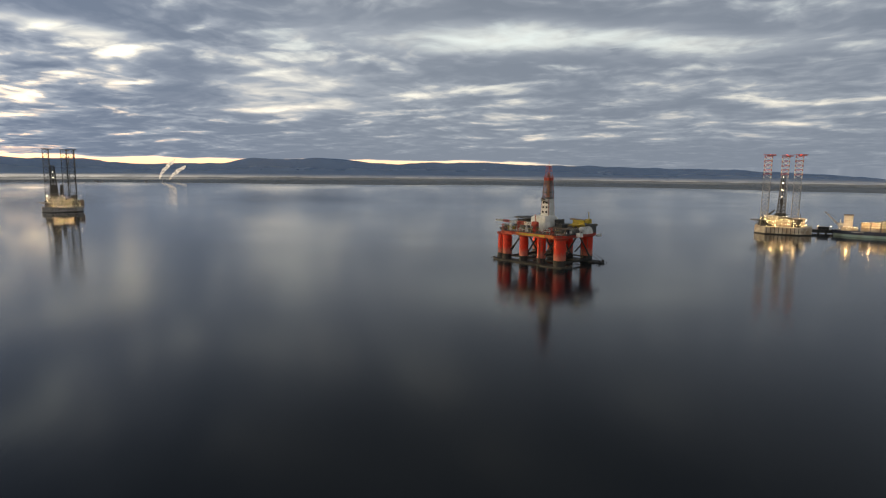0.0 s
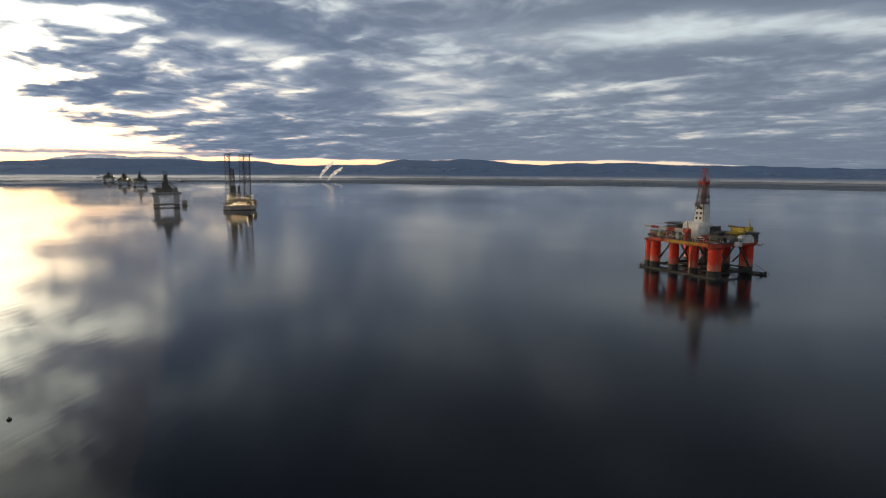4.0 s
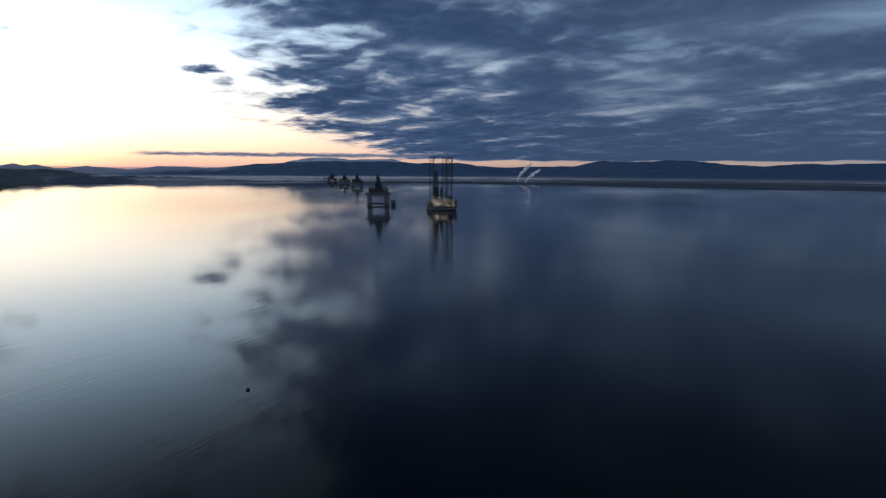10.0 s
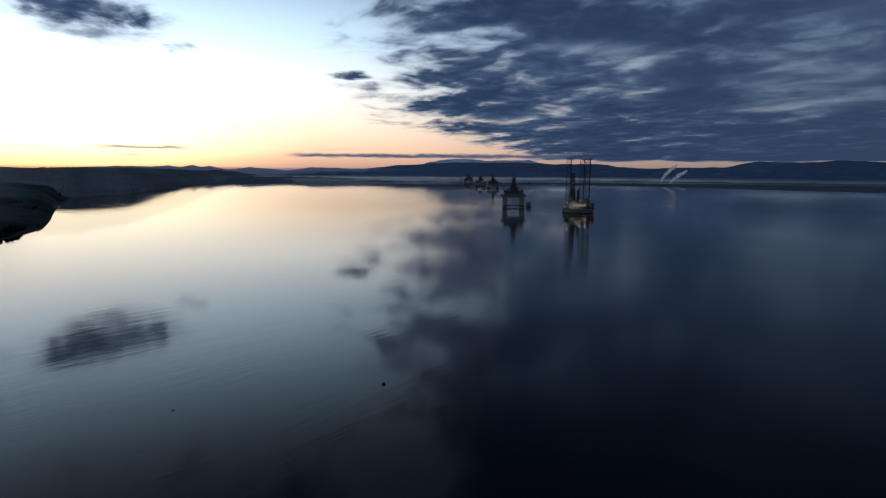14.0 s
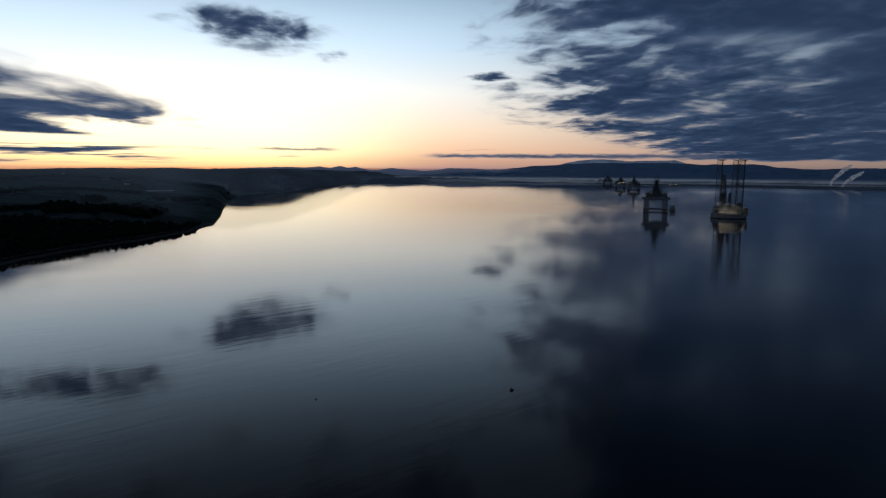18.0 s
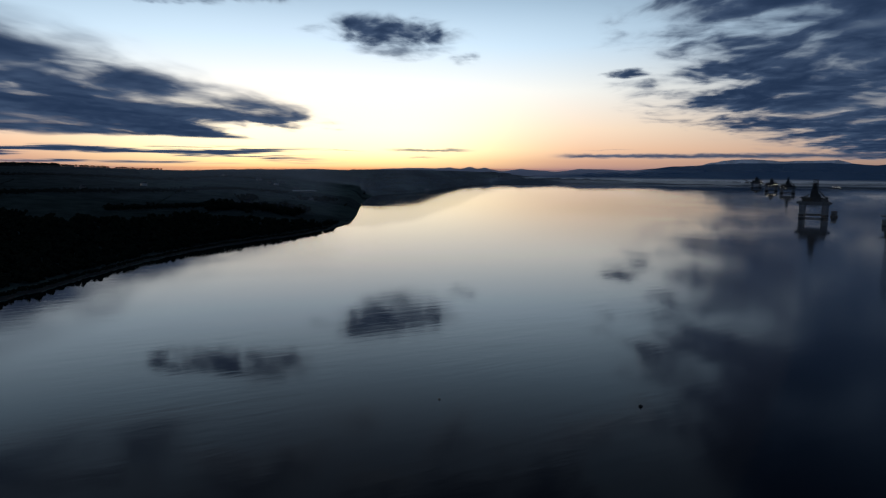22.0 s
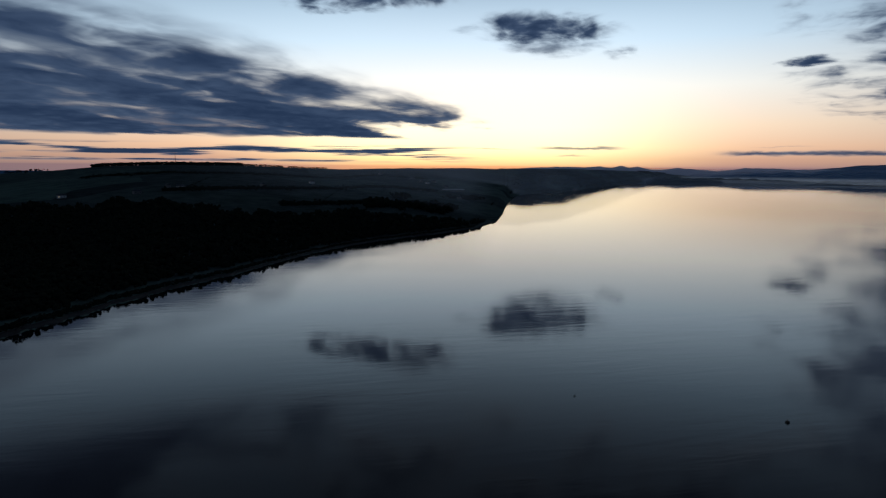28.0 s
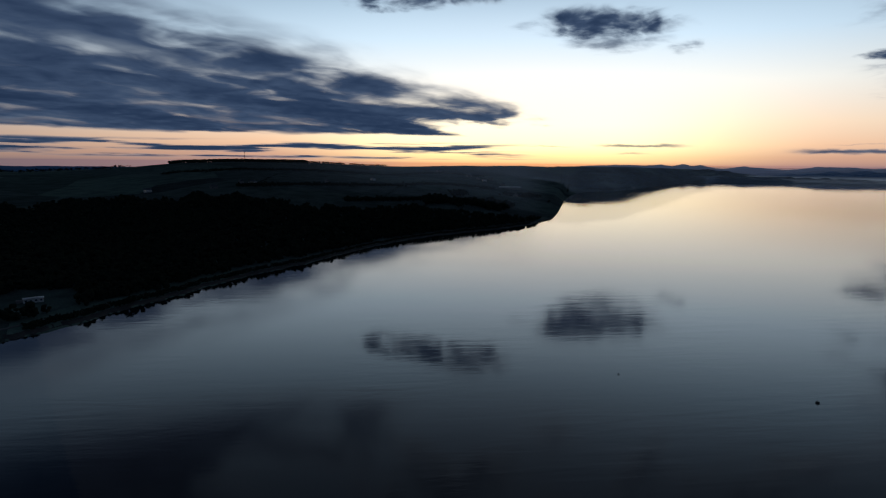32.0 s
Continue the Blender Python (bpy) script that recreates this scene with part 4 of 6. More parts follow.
def shore_trees():
    rnd = random.Random(12)
    for k in range(14):
        yaw = [122.4, 122.0, 79.6, 80.6, 82.0, 86.5, 83.3][k] if k < 7 else rnd.uniform(85, 126)
        p = spot(yaw, shore_r(yaw) + (5 if k < 2 else rnd.uniform(22, 44)))
        make_tree(p.x, p.y, 6.0 if k < 2 else rnd.uniform(2.5, 4.5), 100 + k)


shore_trees()

# ---- the red drilling rig ----
def crane(parent, x, y, z, yaw, length, tilt, base_mat, boom_mat, alt_mat=None, ph=7.0, w=2.4, label="pedestal crane", rc=0.24):
    """A pedestal crane as a part: pedestal, cab, lattice boom, hook line."""
    bm = bmesh.new()
    tube(bm, (x, y, z), (x, y, z + ph), 1.6, 12, 1.3)
    root = part("crane", bm, base_mat, parent, label)
    c, s = math.cos(radians(yaw)), math.sin(radians(yaw))
    bm = bmesh.new()
    prism(bm, [(x + a * c - b * s, y + a * s + b * c) for a, b in rect(-0.6, 0, 6.5, 4.2, 0.5)], z + ph, z + ph + 4.2, 0.92, 0.4)
    part("crane_house", bm, base_mat, root)
    bm = bmesh.new()
    tube(bm, (x - 1.5 * c, y - 1.5 * s, z + ph + 4), (x - 0.5 * c, y - 0.5 * s, z + ph + 11), 0.5, 5, 0.3)
    part("a_frame", bm, base_mat, root)
    ct, st = math.cos(radians(tilt)), math.sin(radians(tilt))
    a = Vector((x + 2.2 * c, y + 2.2 * s, z + ph + 1.8))
    way = Vector((c * ct, s * ct, st))
    pieces = 5
    for k in range(pieces):
        bm = bmesh.new()
        p, q = a + way * length * k / pieces, a + way * length * (k + 1) / pieces
        truss(bm, p, q, w * (1 - 0.1 * k), w * (0.9 - 0.1 * k), 4, 5, rc, rc * 0.55)
        part("boom_section", bm, alt_mat if alt_mat and k % 2 else boom_mat, root)
    tip = a + way * length
    bm = bmesh.new()
    tube(bm, (x - 0.5 * c, y - 0.5 * s, z + ph + 11), tip, 0.1, 4)
    tube(bm, tip, tip - Vector((0, 0, min(9.0, tip.z - z + 2))), 0.09, 4)
    part("crane_cable", bm, M["dark"], root)
    return root


def lifeboat(parent, x, y, z, mat, turn=0.0):
    bm = bmesh.new()
    c, s = math.cos(radians(turn)), math.sin(radians(turn))
    secs = [(-4.2, 0.3, 0.6), (-3.4, 1.1, 1.2), (0, 1.5, 1.6), (3.2, 1.2, 1.3), (4.4, 0.3, 0.7)]
    rows = []
    for u, w, h in secs:
        pts = []
        for k in range(10):
            a = 2 * math.pi * k / 10
            pts.append((x + u * c - math.cos(a) * w * s, y + u * s + math.cos(a) * w * c, z + math.sin(a) * h))
        rows.append(ring(bm, pts))
    for a, b in zip(rows, rows[1:]):
        skin(bm, a, b)
    bm.faces.new(rows[0][::-1])
    bm.faces.new(rows[-1])
    return part("lifeboat", bm, mat, parent, "enclosed lifeboat hanging at the deck edge")


def derrick(parent, x, y, z0, z1, w0, w1, mat, bays=10, rc=0.35, rb=0.17):
    bm = bmesh.new()
    truss(bm, (x, y, z0), (x, y, z1), w0, w1, 4, bays, rc, rb, braces=False)
    root = part("derrick", bm, mat, parent, "tall lattice drilling derrick")
    bm = bmesh.new()
    truss(bm, (x, y, z0), (x, y, z1), w0, w1, 4, bays, rc, rb, chords=False, zig=False)
    part("derrick_bracing", bm, mat, root)
    return root


def build_red_rig():
    rig = thing("drilling_rig", pose(104, 577, 0, 0, 0, -46.3), "bright red semi-submersible drilling rig with white derrick housing on calm water", "drilling rig")
    rnd = random.Random(4)
    for y in (-28, 26):
        bm = bmesh.new()
        prism(bm, rect(-1, y, 90, 14, 5), -5, 1.1, 1.0, 0.5)
        p = part("pontoon", bm, M["black"], rig, "black pontoon just above the water")
        bm = bmesh.new()
        railing(bm, [(-44, y - 6, 1.1), (42, y - 6, 1.1)], 1.0, 8, 0.09, False)
        part("pontoon_rail", bm, M["dark"], p)
        for x in (-44, 42):
            for s in (-3, 3):
                bm = bmesh.new()
                prism(bm, rect(x, y + s, 2.2, 1.4), 1.1, 2.6, 0.7)
                part("fairlead", bm, M["black"], p)
    # columns: large at the corners, slimmer between, with a dark splash zone
    spots = [(x, y, r) for y, back in ((-27, 0.0), (23, 4.0)) for x, r in ((-31 - back / 2, 4.4), (-10.5 - back, 4.1), (10.5 - back, 4.1), (31 - back, 5.5))]
    spots.append((-39.0, -25.5, 3.7))
    for x, y, r in spots:
        c = part("column", pillar(x, y, 6.2, 26.8, r, 28), M["red"], rig, "red round column streaked with salt")
        part("splash_zone", pillar(x, y, 0.6, 6.2, r + 0.05, 28), M["black"], c, "black weathered column foot")
        part("collar", pillar(x, y, 5.9, 6.4, r + 0.3, 28), M["black"], c)
        bm = bmesh.new()
        prism(bm, disc(x, y, r + 1.2, 24), 25.0, 26.9, 1.1)
        part("column_head", bm, M["red_steel"], c)
        for k in range(3):
            a = rnd.uniform(0, 6.28)
            bm = bmesh.new()
            tube(bm, (x + math.cos(a) * (r + 0.3), y + math.sin(a) * (r + 0.3), 2), (x + math.cos(a) * (r + 0.3), y + math.sin(a) * (r + 0.3), 23), 0.22, 5)
            part("riser_pipe", bm, M["rust"], c)
    # bracing between the columns
    for x in (-31, -10.5, 10.5, 32):
        bm = bmesh.new()
        tube(bm, (x, -27, 3.4), (x, 24, 3.4), 1.1, 10)
        part("cross_brace", bm, M["black"], rig)
        for s in (-1, 1):
            bm = bmesh.new()
            tube(bm, (x, s * 22 - 1.5, 6), (x, s * 3, 26), 0.8, 8)
            part("diagonal_brace", bm, M["dark"], rig)
    for y in (-27, 24):
        for x0, x1 in ((-29, -13), (13, 29)):
            bm = bmesh.new()
            tube(bm, (x0, y, 8), (x1, y, 25.5), 0.75, 8)
            part("diagonal_brace", bm, M["dark"], rig)
        bm = bmesh.new()
        tube(bm, (-31, y, 4.6), (32, y, 4.6), 0.7, 8)
        part("long_brace", bm, M["black"], rig)
    # deck
    hull = part("deck_hull", box(-1.5, -1.5, 26.4, 76, 61, 2.8, 6), M["red_steel"], rig, "red steel main deck")
    part("edge_beam", box(6, -32.3, 26.2, 44, 1.2, 2.7), M["orange"], hull, "orange and yellow deck edge")
    part("edge_beam", box(3, -33.0, 27.0, 30, 0.6, 1.5), M["yellow"], hull, "yellow walkway beam")
    part("edge_beam", box(-27, -32.3, 26.2, 15, 1.2, 2.6), M["red_steel"], hull)
    part("deck_plate", box(-1.5, -1.5, 29.2, 77, 62, 0.5, 6), M["dark"], hull)
    bm = bmesh.new()
    railing(bm, [(x, y, 29.7) for x, y in rect(-1.5, -1.5, 76, 61, 6)], 1.3, 3.0, 0.09)
    part("railing", bm, M["grey"], hull)
    for k in range(16):
        x = -36 + k * 4.8
        bm = bmesh.new()
        tube(bm, (x, -32.6, 24.5), (x, -32.6, 29), 0.25, 5)
        part("hanger", bm, M["rust"], hull)
    # drill floor, windwalls and derrick
    dx, dy = -4.5, 1
    shed = part("drill_shed", box(dx - 0.5, dy - 4, 29.7, 24, 21, 14.4, 3.6, 0.93, 2.2), M["white"], rig, "large white clad drill floor housing")
    part("shed_door", box(dx - 2, dy - 14.5, 29.7, 5, 0.5, 5), M["grey"], shed)
    part("shed_side", box(dx + 12.2, dy + 3, 29.7, 4.0, 12, 11, 0.8), M["dark"], shed)
    wall = part("windwall", box(dx, dy, 43.6, 10.0, 10.0, 16.4, 0.4, 0.80), M["white"], rig, "white windwall round the foot of the derrick")
    for z in (46.5, 51, 55.5):
        for s in (-1, 1):
            part("wall_opening", box(dx + s * 2.0, dy - 4.9 + (z - 43) * 0.06, z, 1.7, 0.9, 2.0), M["glass"], wall)
            part("wall_opening", box(dx - 4.9 + (z - 43) * 0.06, dy + s * 2.0, z, 0.9, 1.7, 2.0), M["glass"], wall)
    der = derrick(rig, dx, dy, 43.5, 79, 9.2, 5.6, M["red_brown"], 11, 0.42, 0.2)
    bm = bmesh.new()
    truss(bm, (dx + 3, dy - 1, 44), (dx + 3, dy - 1, 77), 1.6, 1.6, 4, 16, 0.16, 0.1)
    part("pipe_ladder", bm, M["grey"], der)
    bm = bmesh.new()
    tube(bm, (dx, dy, 56), (dx, dy, 78), 0.9, 8)
    prism(bm, rect(dx, dy, 3.4, 2.6, 0.5), 63, 70, 0.9)
    part("travelling_block", bm, M["olive"], der)
    for z in (60.5, 66.0):
        bm = bmesh.new()
        prism(bm, rect(dx, dy, 8.6, 8.6), z, z + 0.5)
        railing(bm, [(x, y, z + 0.5) for x, y in rect(dx, dy, 8.4, 8.4)], 1.3, 2.2, 0.09)
        part("racking_board", bm, M["dark"], der)
    for k in range(6):
        a = rnd.uniform(-4, 4)
        part("ventilator", box(dx + a, dy - 5.6, 56 + k * 0.9, 1.4, 1.6, 1.5), M["dark"], der)
    bm = bmesh.new()
    prism(bm, rect(dx, dy, 7.6, 7.6, 1.4), 77.6, 80.6, 1.08)
    crown = part("crown_platform", bm, M["red_steel"], rig, "red crown platform on the derrick")
    bm = bmesh.new()
    railing(bm, [(x, y, 80.6) for x, y in rect(dx, dy, 7.8, 7.8, 1.4)], 1.4, 2.2, 0.1)
    part("railing", bm, M["red_steel"], crown)
    bm = bmesh.new()
    truss(bm, (dx, dy, 80.6), (dx, dy, 91.0), 5.2, 3.4, 4, 5, 0.17, 0.09)
    railing(bm, [(x, y, 90.8) for x, y in rect(dx, dy, 4.2, 4.2)], 1.2, 1.4, 0.09)
    part("crown_frame", bm, M["red_steel"], crown)
    bm = bmesh.new()
    prism(bm, rect(dx, dy, 2.4, 1.4, 0.3), 81, 84)
    part("crown_block", bm, M["rust"], crown)
    bm = bmesh.new()
    tube(bm, (dx, dy, 90), (dx, dy, 96.5), 0.22, 5, 0.08)
    part("antenna", bm, M["red_steel"], crown)
    # helideck on its struts, left end
    bm = bmesh.new()
    prism(bm, disc(-33, 8, 14, 8), 39.6, 40.6)
    heli = part("helideck", bm, M["dark"], rig, "dark octagonal helideck on struts")
    for k in range(8):
        a = math.pi * k / 4 + 0.39
        bm = bmesh.new()
        tube(bm, (-33 + 8 * math.cos(a), 8 + 8 * math.sin(a), 33), (-33 + 12.5 * math.cos(a), 8 + 12.5 * math.sin(a), 39.6), 0.3, 5)
        part("strut", bm, M["grey"], heli)
    bm = bmesh.new()
    railing(bm, [(x, y, 39.4) for x, y in disc(-33, 8, 15.4, 16)], 0.6, 3, 0.08)
    part("safety_net", bm, M["grey"], heli)
    quarters = part("accommodation_block", box(-30, 6, 29.7, 17, 26, 8.2, 0.4), M["olive"], rig, "accommodation block below the helideck")
    for k in range(7):
        part("window", box(-39 + k * 2.6, -7.05, 32.5, 1.2, 0.25, 1.1), M["glass"], quarters)
        part("window", box(-39 + k * 2.6, -7.05, 29.8, 1.2, 0.25, 1.1), M["glass"], quarters)
    # equipment houses and clutter on deck
    mods = [(-20, -18, 12, 9, 4.0, "olive"), (-8, -22, 7, 6, 3, "grey"), (14, -20, 11, 8, 2.8, "dark"), (26, -22, 10, 8, 3.4, "olive"), (31, -8, 9, 10, 4.0, "grey"),
            (18, 14, 12, 12, 5, "rust"), (30, 20, 10, 12, 6.5, "dark"), (-14, 22, 14, 10, 6, "grey"), (4, 24, 12, 9, 5, "olive"), (16, -4, 7, 9, 7, "dark"),
            (-34, -22, 8, 7, 4.6, "dark"), (-27, -26, 5, 5, 3.5, "yellow"), (35, 2, 6, 8, 4, "white"), (22, 4, 7, 6, 3.6, "white")]
    for x, y, w, d, h, m in mods:
        b = part("deck_house", box(x, y, 29.7, w, d, h, 0.3, 1.0, 0.25), M[m], rig)
        for k in range(int(w // 2.5)):
            part("vent", box(x - w / 2 + 1.4 + k * 2.4, y - d / 2 - 0.05, 29.7 + h * 0.45, 1.2, 0.25, 1.0), M["glass"], b)
        bm = bmesh.new()
        railing(bm, [(px, py, 29.7 + h) for px, py in rect(x, y, w - 0.4, d - 0.4)], 1.1, 2.5, 0.07)
        part("roof_rail", bm, M["grey"], b)
    for k in range(26):
        x, y, r = rnd.uniform(-36, 36), rnd.choice([-1, 1]) * rnd.uniform(13, 29), rnd.uniform(0.4, 1.1)
        h = rnd.uniform(2, 6)
        part("tank", pillar(x, y, 29.7, 29.7 + h, r, 10), M[rnd.choice(["grey", "rust", "white", "red_steel", "olive"])], rig)
    for k in range(14):
        part("drill_pipe", (lambda bm, y: (tube(bm, (8, y, 33.6), (30, y, 33.6), 0.3, 6), bm)[1])(bmesh.new(), -15 + k * 0.75), M["rust"], rig)
    part("pipe_rack", box(19, -10, 29.7, 23, 11, 3.6, 0.3), M["dark"], rig)
    for k in range(46):
        x, y = rnd.uniform(-37, 35), -rnd.uniform(18, 31) if k % 3 else rnd.uniform(-16, 27)
        w, d, h = rnd.uniform(1.2, 3.6), rnd.uniform(1.0, 2.6), rnd.uniform(0.8, 2.6)
        part("deck_gear", box(x, y, 29.7, w, d, h, 0.1), M[("white", "rust", "red_steel", "grey", "white", "yellow", "dark")[k % 7]], rig)
    for k in range(12):
        x = -34 + 5.6 * k
        bm = bmesh.new()
        tube(bm, (x, -30.5, 29.7), (x + rnd.uniform(-1, 1), -30.5, 29.7 + rnd.uniform(3, 7)), 0.16, 5)
        part("light_post", bm, M["white"], rig)
    # pipework and ladders crowding the deck edge
    for k in range(44):
        x, y, z = rnd.uniform(-36, 30), rnd.uniform(-31.5, -22), 30.2 + rnd.uniform(0, 3.6)
        bm = bmesh.new()
        tube(bm, (x, y, z), (x + rnd.choice((-1, 1)) * rnd.uniform(3, 9), y + rnd.uniform(-1, 1), z + rnd.choice((0.0, 0.0, 1.4))), 0.24, 5)
        tube(bm, (x, y, 29.6), (x, y, z), 0.16, 4)
        part("deck_pipe", bm, M[("white", "red_steel", "grey", "white", "yellow")[k % 5]], rig)
    for k in range(7):
        x = -33 + 9.6 * k
        bm = bmesh.new()
        truss(bm, (x, -31.8, 29.7), (x, -31.8, 36 + (k % 3) * 1.6), 1.3, 1.3, 4, 5, 0.13, 0.08)
        part("stair_tower", bm, M["white" if k % 2 else "red_steel"], rig)
    # cranes
    crane(rig, 3, -29, 29.7, 183, 43, 2, M["red_steel"], M["white"], M["red_steel"], 6, 2.6, "red and white crane with its boom lying across the deck", 0.3)
    crane(rig, 24, 28, 29.7, 160, 26, 1, M["yellow"], M["rust"], None, 7, 2.2, "yellow crane with a long thin boom")
    # yellow handling frame
    y0 = part("handling_frame", box(28, 6, 35, 13, 2.0, 6.2, 0, 0.9), M["yellow"], rig, "large yellow plated handling frame")
    for k in range(3):
        part("frame_leg", box(23 + 5 * k, 6, 29.7, 1.2, 1.4, 6.4), M["yellow"], y0)
    bm = bmesh.new()
    prism(bm, rect(28, 1.5, 12, 8, 0.5), 36.5, 37.5, 1.0, 0.0, (1.5, 0))
    part("frame_plate", bm, M["yellow"], y0)
    # white domes and boats on the right-hand side
    bm = bmesh.new()
    bmesh.ops.create_uvsphere(bm, u_segments=16, v_segments=10, radius=2.6, matrix=Matrix.Translation((37.5, -3, 33.6)))
    dome = part("satellite_dome", bm, M["white"], rig, "white satellite dome")
    part("dome_stand", pillar(37.5, -3, 29.7, 31.6, 0.9, 10), M["grey"], dome)
    bm = bmesh.new()
    rows = []
    for u in (-7, -5.5, 0, 5.5, 7):
        k = 1.0 if abs(u) < 6 else 0.6
        rows.append(ring(bm, [(35 + math.cos(a) * 4.2 * k, 8 + u, 29 + math.sin(a) * 6.6 * k) for a in [math.pi * j / 8 for j in range(9)]]))
    for a, b in zip(rows, rows[1:]):
        for j in range(8):
            bm.faces.new((a[j], a[j + 1], b[j + 1], b[j]))
    for end in (rows[0][::-1], rows[-1]):
        bm.faces.new(end)
    part("arched_shelter", bm, M["white"], rig, "white arched shelter")
    part("corner_cabin", box(41.5, -12, 27.5, 4.5, 5, 3.6, 0.3), M["white"], rig, "small white cabin at the deck corner")
    for x, y in ((-41.5, -12), (-41.5, 14), (41.5, 20)):
        lifeboat(rig, x, y, 27.2, M["white"], 90)
    bm = bmesh.new()
    truss(bm, (34, 14, 36), (47, 8, 38), 2.2, 1.2, 3, 6, 0.2, 0.12)
    part("flare_boom", bm, M["dark"], rig, "dark flare boom over the side")
    # mooring chains at the corners
    for x, y, s in ((-44, -28, -1), (42, -28, 1), (-44, 26, -1), (42, 26, 1)):
        bm = bmesh.new()
        for k in range(2):
            tube(bm, (x - s * 10, y + (3 if k else -3), 8), (x + s * 5, y + (4 if k else -4), -0.5), 0.16, 5)
        part("mooring_chain", bm, M["black"], rig)
    return rig


build_red_rig()


# ---- jack-up rigs ----
def jackup(name, m, label, hull_mat, leg_mat, leg_top, hull_z, size, leg_w, house_mat, lights, band=False, seed=1, derrick_at=(0.0, -0.3), derrick_h=78.0, beacon=True, spread=0.62, shift=0.0, lean=0.0):
    rig = thing(name, m, label, "jack-up rig", "jack-up rigs")
    rnd = random.Random(seed)
    a = size / 2
    poly = [(-a, -a * 0.45), (-a * 0.62, -a * 0.85), (a * 0.62, -a * 0.85), (a, -a * 0.45), (a, a * 0.1), (a * 0.35, a * 0.95), (-a * 0.35, a * 0.95), (-a, a * 0.1)]
    bm = bmesh.new()
    prism(bm, poly, -2.0, hull_z, 1.0, 0.4)
    hull = part("hull", bm, hull_mat, rig, "broad flat rig hull at the water")
    bm = bmesh.new()
    prism(bm, [(x * 1.006, y * 1.006) for x, y in poly], -0.6, 1.5)
    part("boot_top", bm, M["black"], hull)
    bm = bmesh.new()
    railing(bm, [(x * 0.985, y * 0.985, hull_z) for x, y in poly], 1.3, 3.5, 0.1)
    part("railing", bm, M["grey"], hull)
    for k in range(9):
        x = -a * 0.55 + k * a * 1.1 / 8
        part("fender", box(x, -a * 0.85 - 0.3, 1.5, 0.7, 0.6, hull_z - 2.5), M["dark"], hull)
    legs = [(-a * spread, -a * 0.42), (a * (spread - lean), -a * 0.42), (a * shift, a * 0.55)]
    for lx, ly in legs:
        bm = bmesh.new()
        truss(bm, (lx, ly, hull_z - 1), (lx, ly, leg_top), leg_w, leg_w, 3, 14, 0.55, 0.24, braces=False)
        leg = part("leg", bm, leg_mat, rig, "tall open lattice leg")
        h0, n = hull_z, 16
        step = (leg_top - h0) / n
        for k in range(n):
            bm = bmesh.new()
            z = h0 + k * step
            truss(bm, (lx, ly, z), (lx, ly, z + step), leg_w, leg_w, 3, 1, 0.5, 0.26, chords=False, zig=False)
            striped = band and k >= n - 5
            part("leg_bay", bm, M["white"] if striped else leg_mat, leg)
            if striped:
                bm = bmesh.new()
                truss(bm, (lx, ly, z), (lx, ly, z + step * 0.62), leg_w, leg_w, 3, 1, 0.62, 0.26, braces=False)
                part("white_chord", bm, M["white"], leg)
                bm = bmesh.new()
                truss(bm, (lx, ly, z + step * 0.62), (lx, ly, z + step), leg_w, leg_w, 3, 1, 0.6, 0.3)
                part("red_band", bm, M["red_steel"], leg, "red painted band on the leg")
        bm = bmesh.new()
        prism(bm, disc(lx, ly, leg_w * 0.72, 3), leg_top, leg_top + 1.0)
        railing(bm, [(x, y, leg_top + 1) for x, y in disc(lx, ly, leg_w * 0.8, 6)], 1.3, 3, 0.14)
        part("leg_platform", bm, M["red_steel"] if band else leg_mat, leg)
        if beacon:
            lamp(leg, lx, ly, leg_top + 2.2, "lamp_red", 0.8, "beacon")
        bm = bmesh.new()
        prism(bm, disc(lx, ly, leg_w * 0.85, 6), hull_z, hull_z + 7.5, 0.9)
        part("jack_house", bm, M["dark"], rig, "jack house round the leg")
    # decks of cabins
    hz = hull_z
    for k, (x, y, w, d, h) in enumerate([(0, -a * 0.1, a * 0.9, a * 0.55, 5), (0, -a * 0.12, a * 0.75, a * 0.5, 9.0), (-a * 0.1, -a * 0.15, a * 0.5, a * 0.42, 13.5), (a * 0.42, a * 0.1, a * 0.3, a * 0.4, 8), (-a * 0.5, a * 0.1, a * 0.28, a * 0.35, 6)]):
        b = part("cabin_block", box(x, y, hz, w, d, h, 0.5, 1.0, 0.3), house_mat, rig)
        for j in range(int(w // 3)):
            part("window", box(x - w / 2 + 1.6 + j * 3, y - d / 2 - 0.06, hz + h - 2.6, 1.4, 0.25, 1.2), M["glass"], b)
        bm = bmesh.new()
        railing(bm, [(px, py, hz + h) for px, py in rect(x, y, w - 0.5, d - 0.5)], 1.2, 3, 0.09)
        part("roof_rail", bm, M["grey"], b)
    for x, y, w, d, h in ((-a * 0.15, -a * 0.45, a * 1.35, a * 0.3, 7.5), (a * 0.35, -a * 0.35, a * 0.8, a * 0.3, 12.5), (-a * 0.45, -a * 0.3, a * 0.5, a * 0.3, 15)):
        b = part("deck_module", box(x, y, hz, w, d, h, 0.5, 0.97, 0.3), house_mat if band else M["dark"], rig)
        for j in range(int(w // 5)):
            part("stanchion", box(x - w / 2 + 2 + j * 5, y - d / 2 - 0.25, hz, 0.4, 0.5, h), M["dark"], b)
    if not band:
        part("end_block", box(a * 0.93, -a * 0.2, hz - 4, 9, 13, 16, 0.5), M["rust"], rig, "rust-red block on the hull's end")
        bm = bmesh.new()
        truss(bm, (a * 0.02, -a * 0.1, hz + 12), (a * 0.02, -a * 0.1, hz + 42), 6.5, 2.5, 4, 6, 0.6, 0.4)
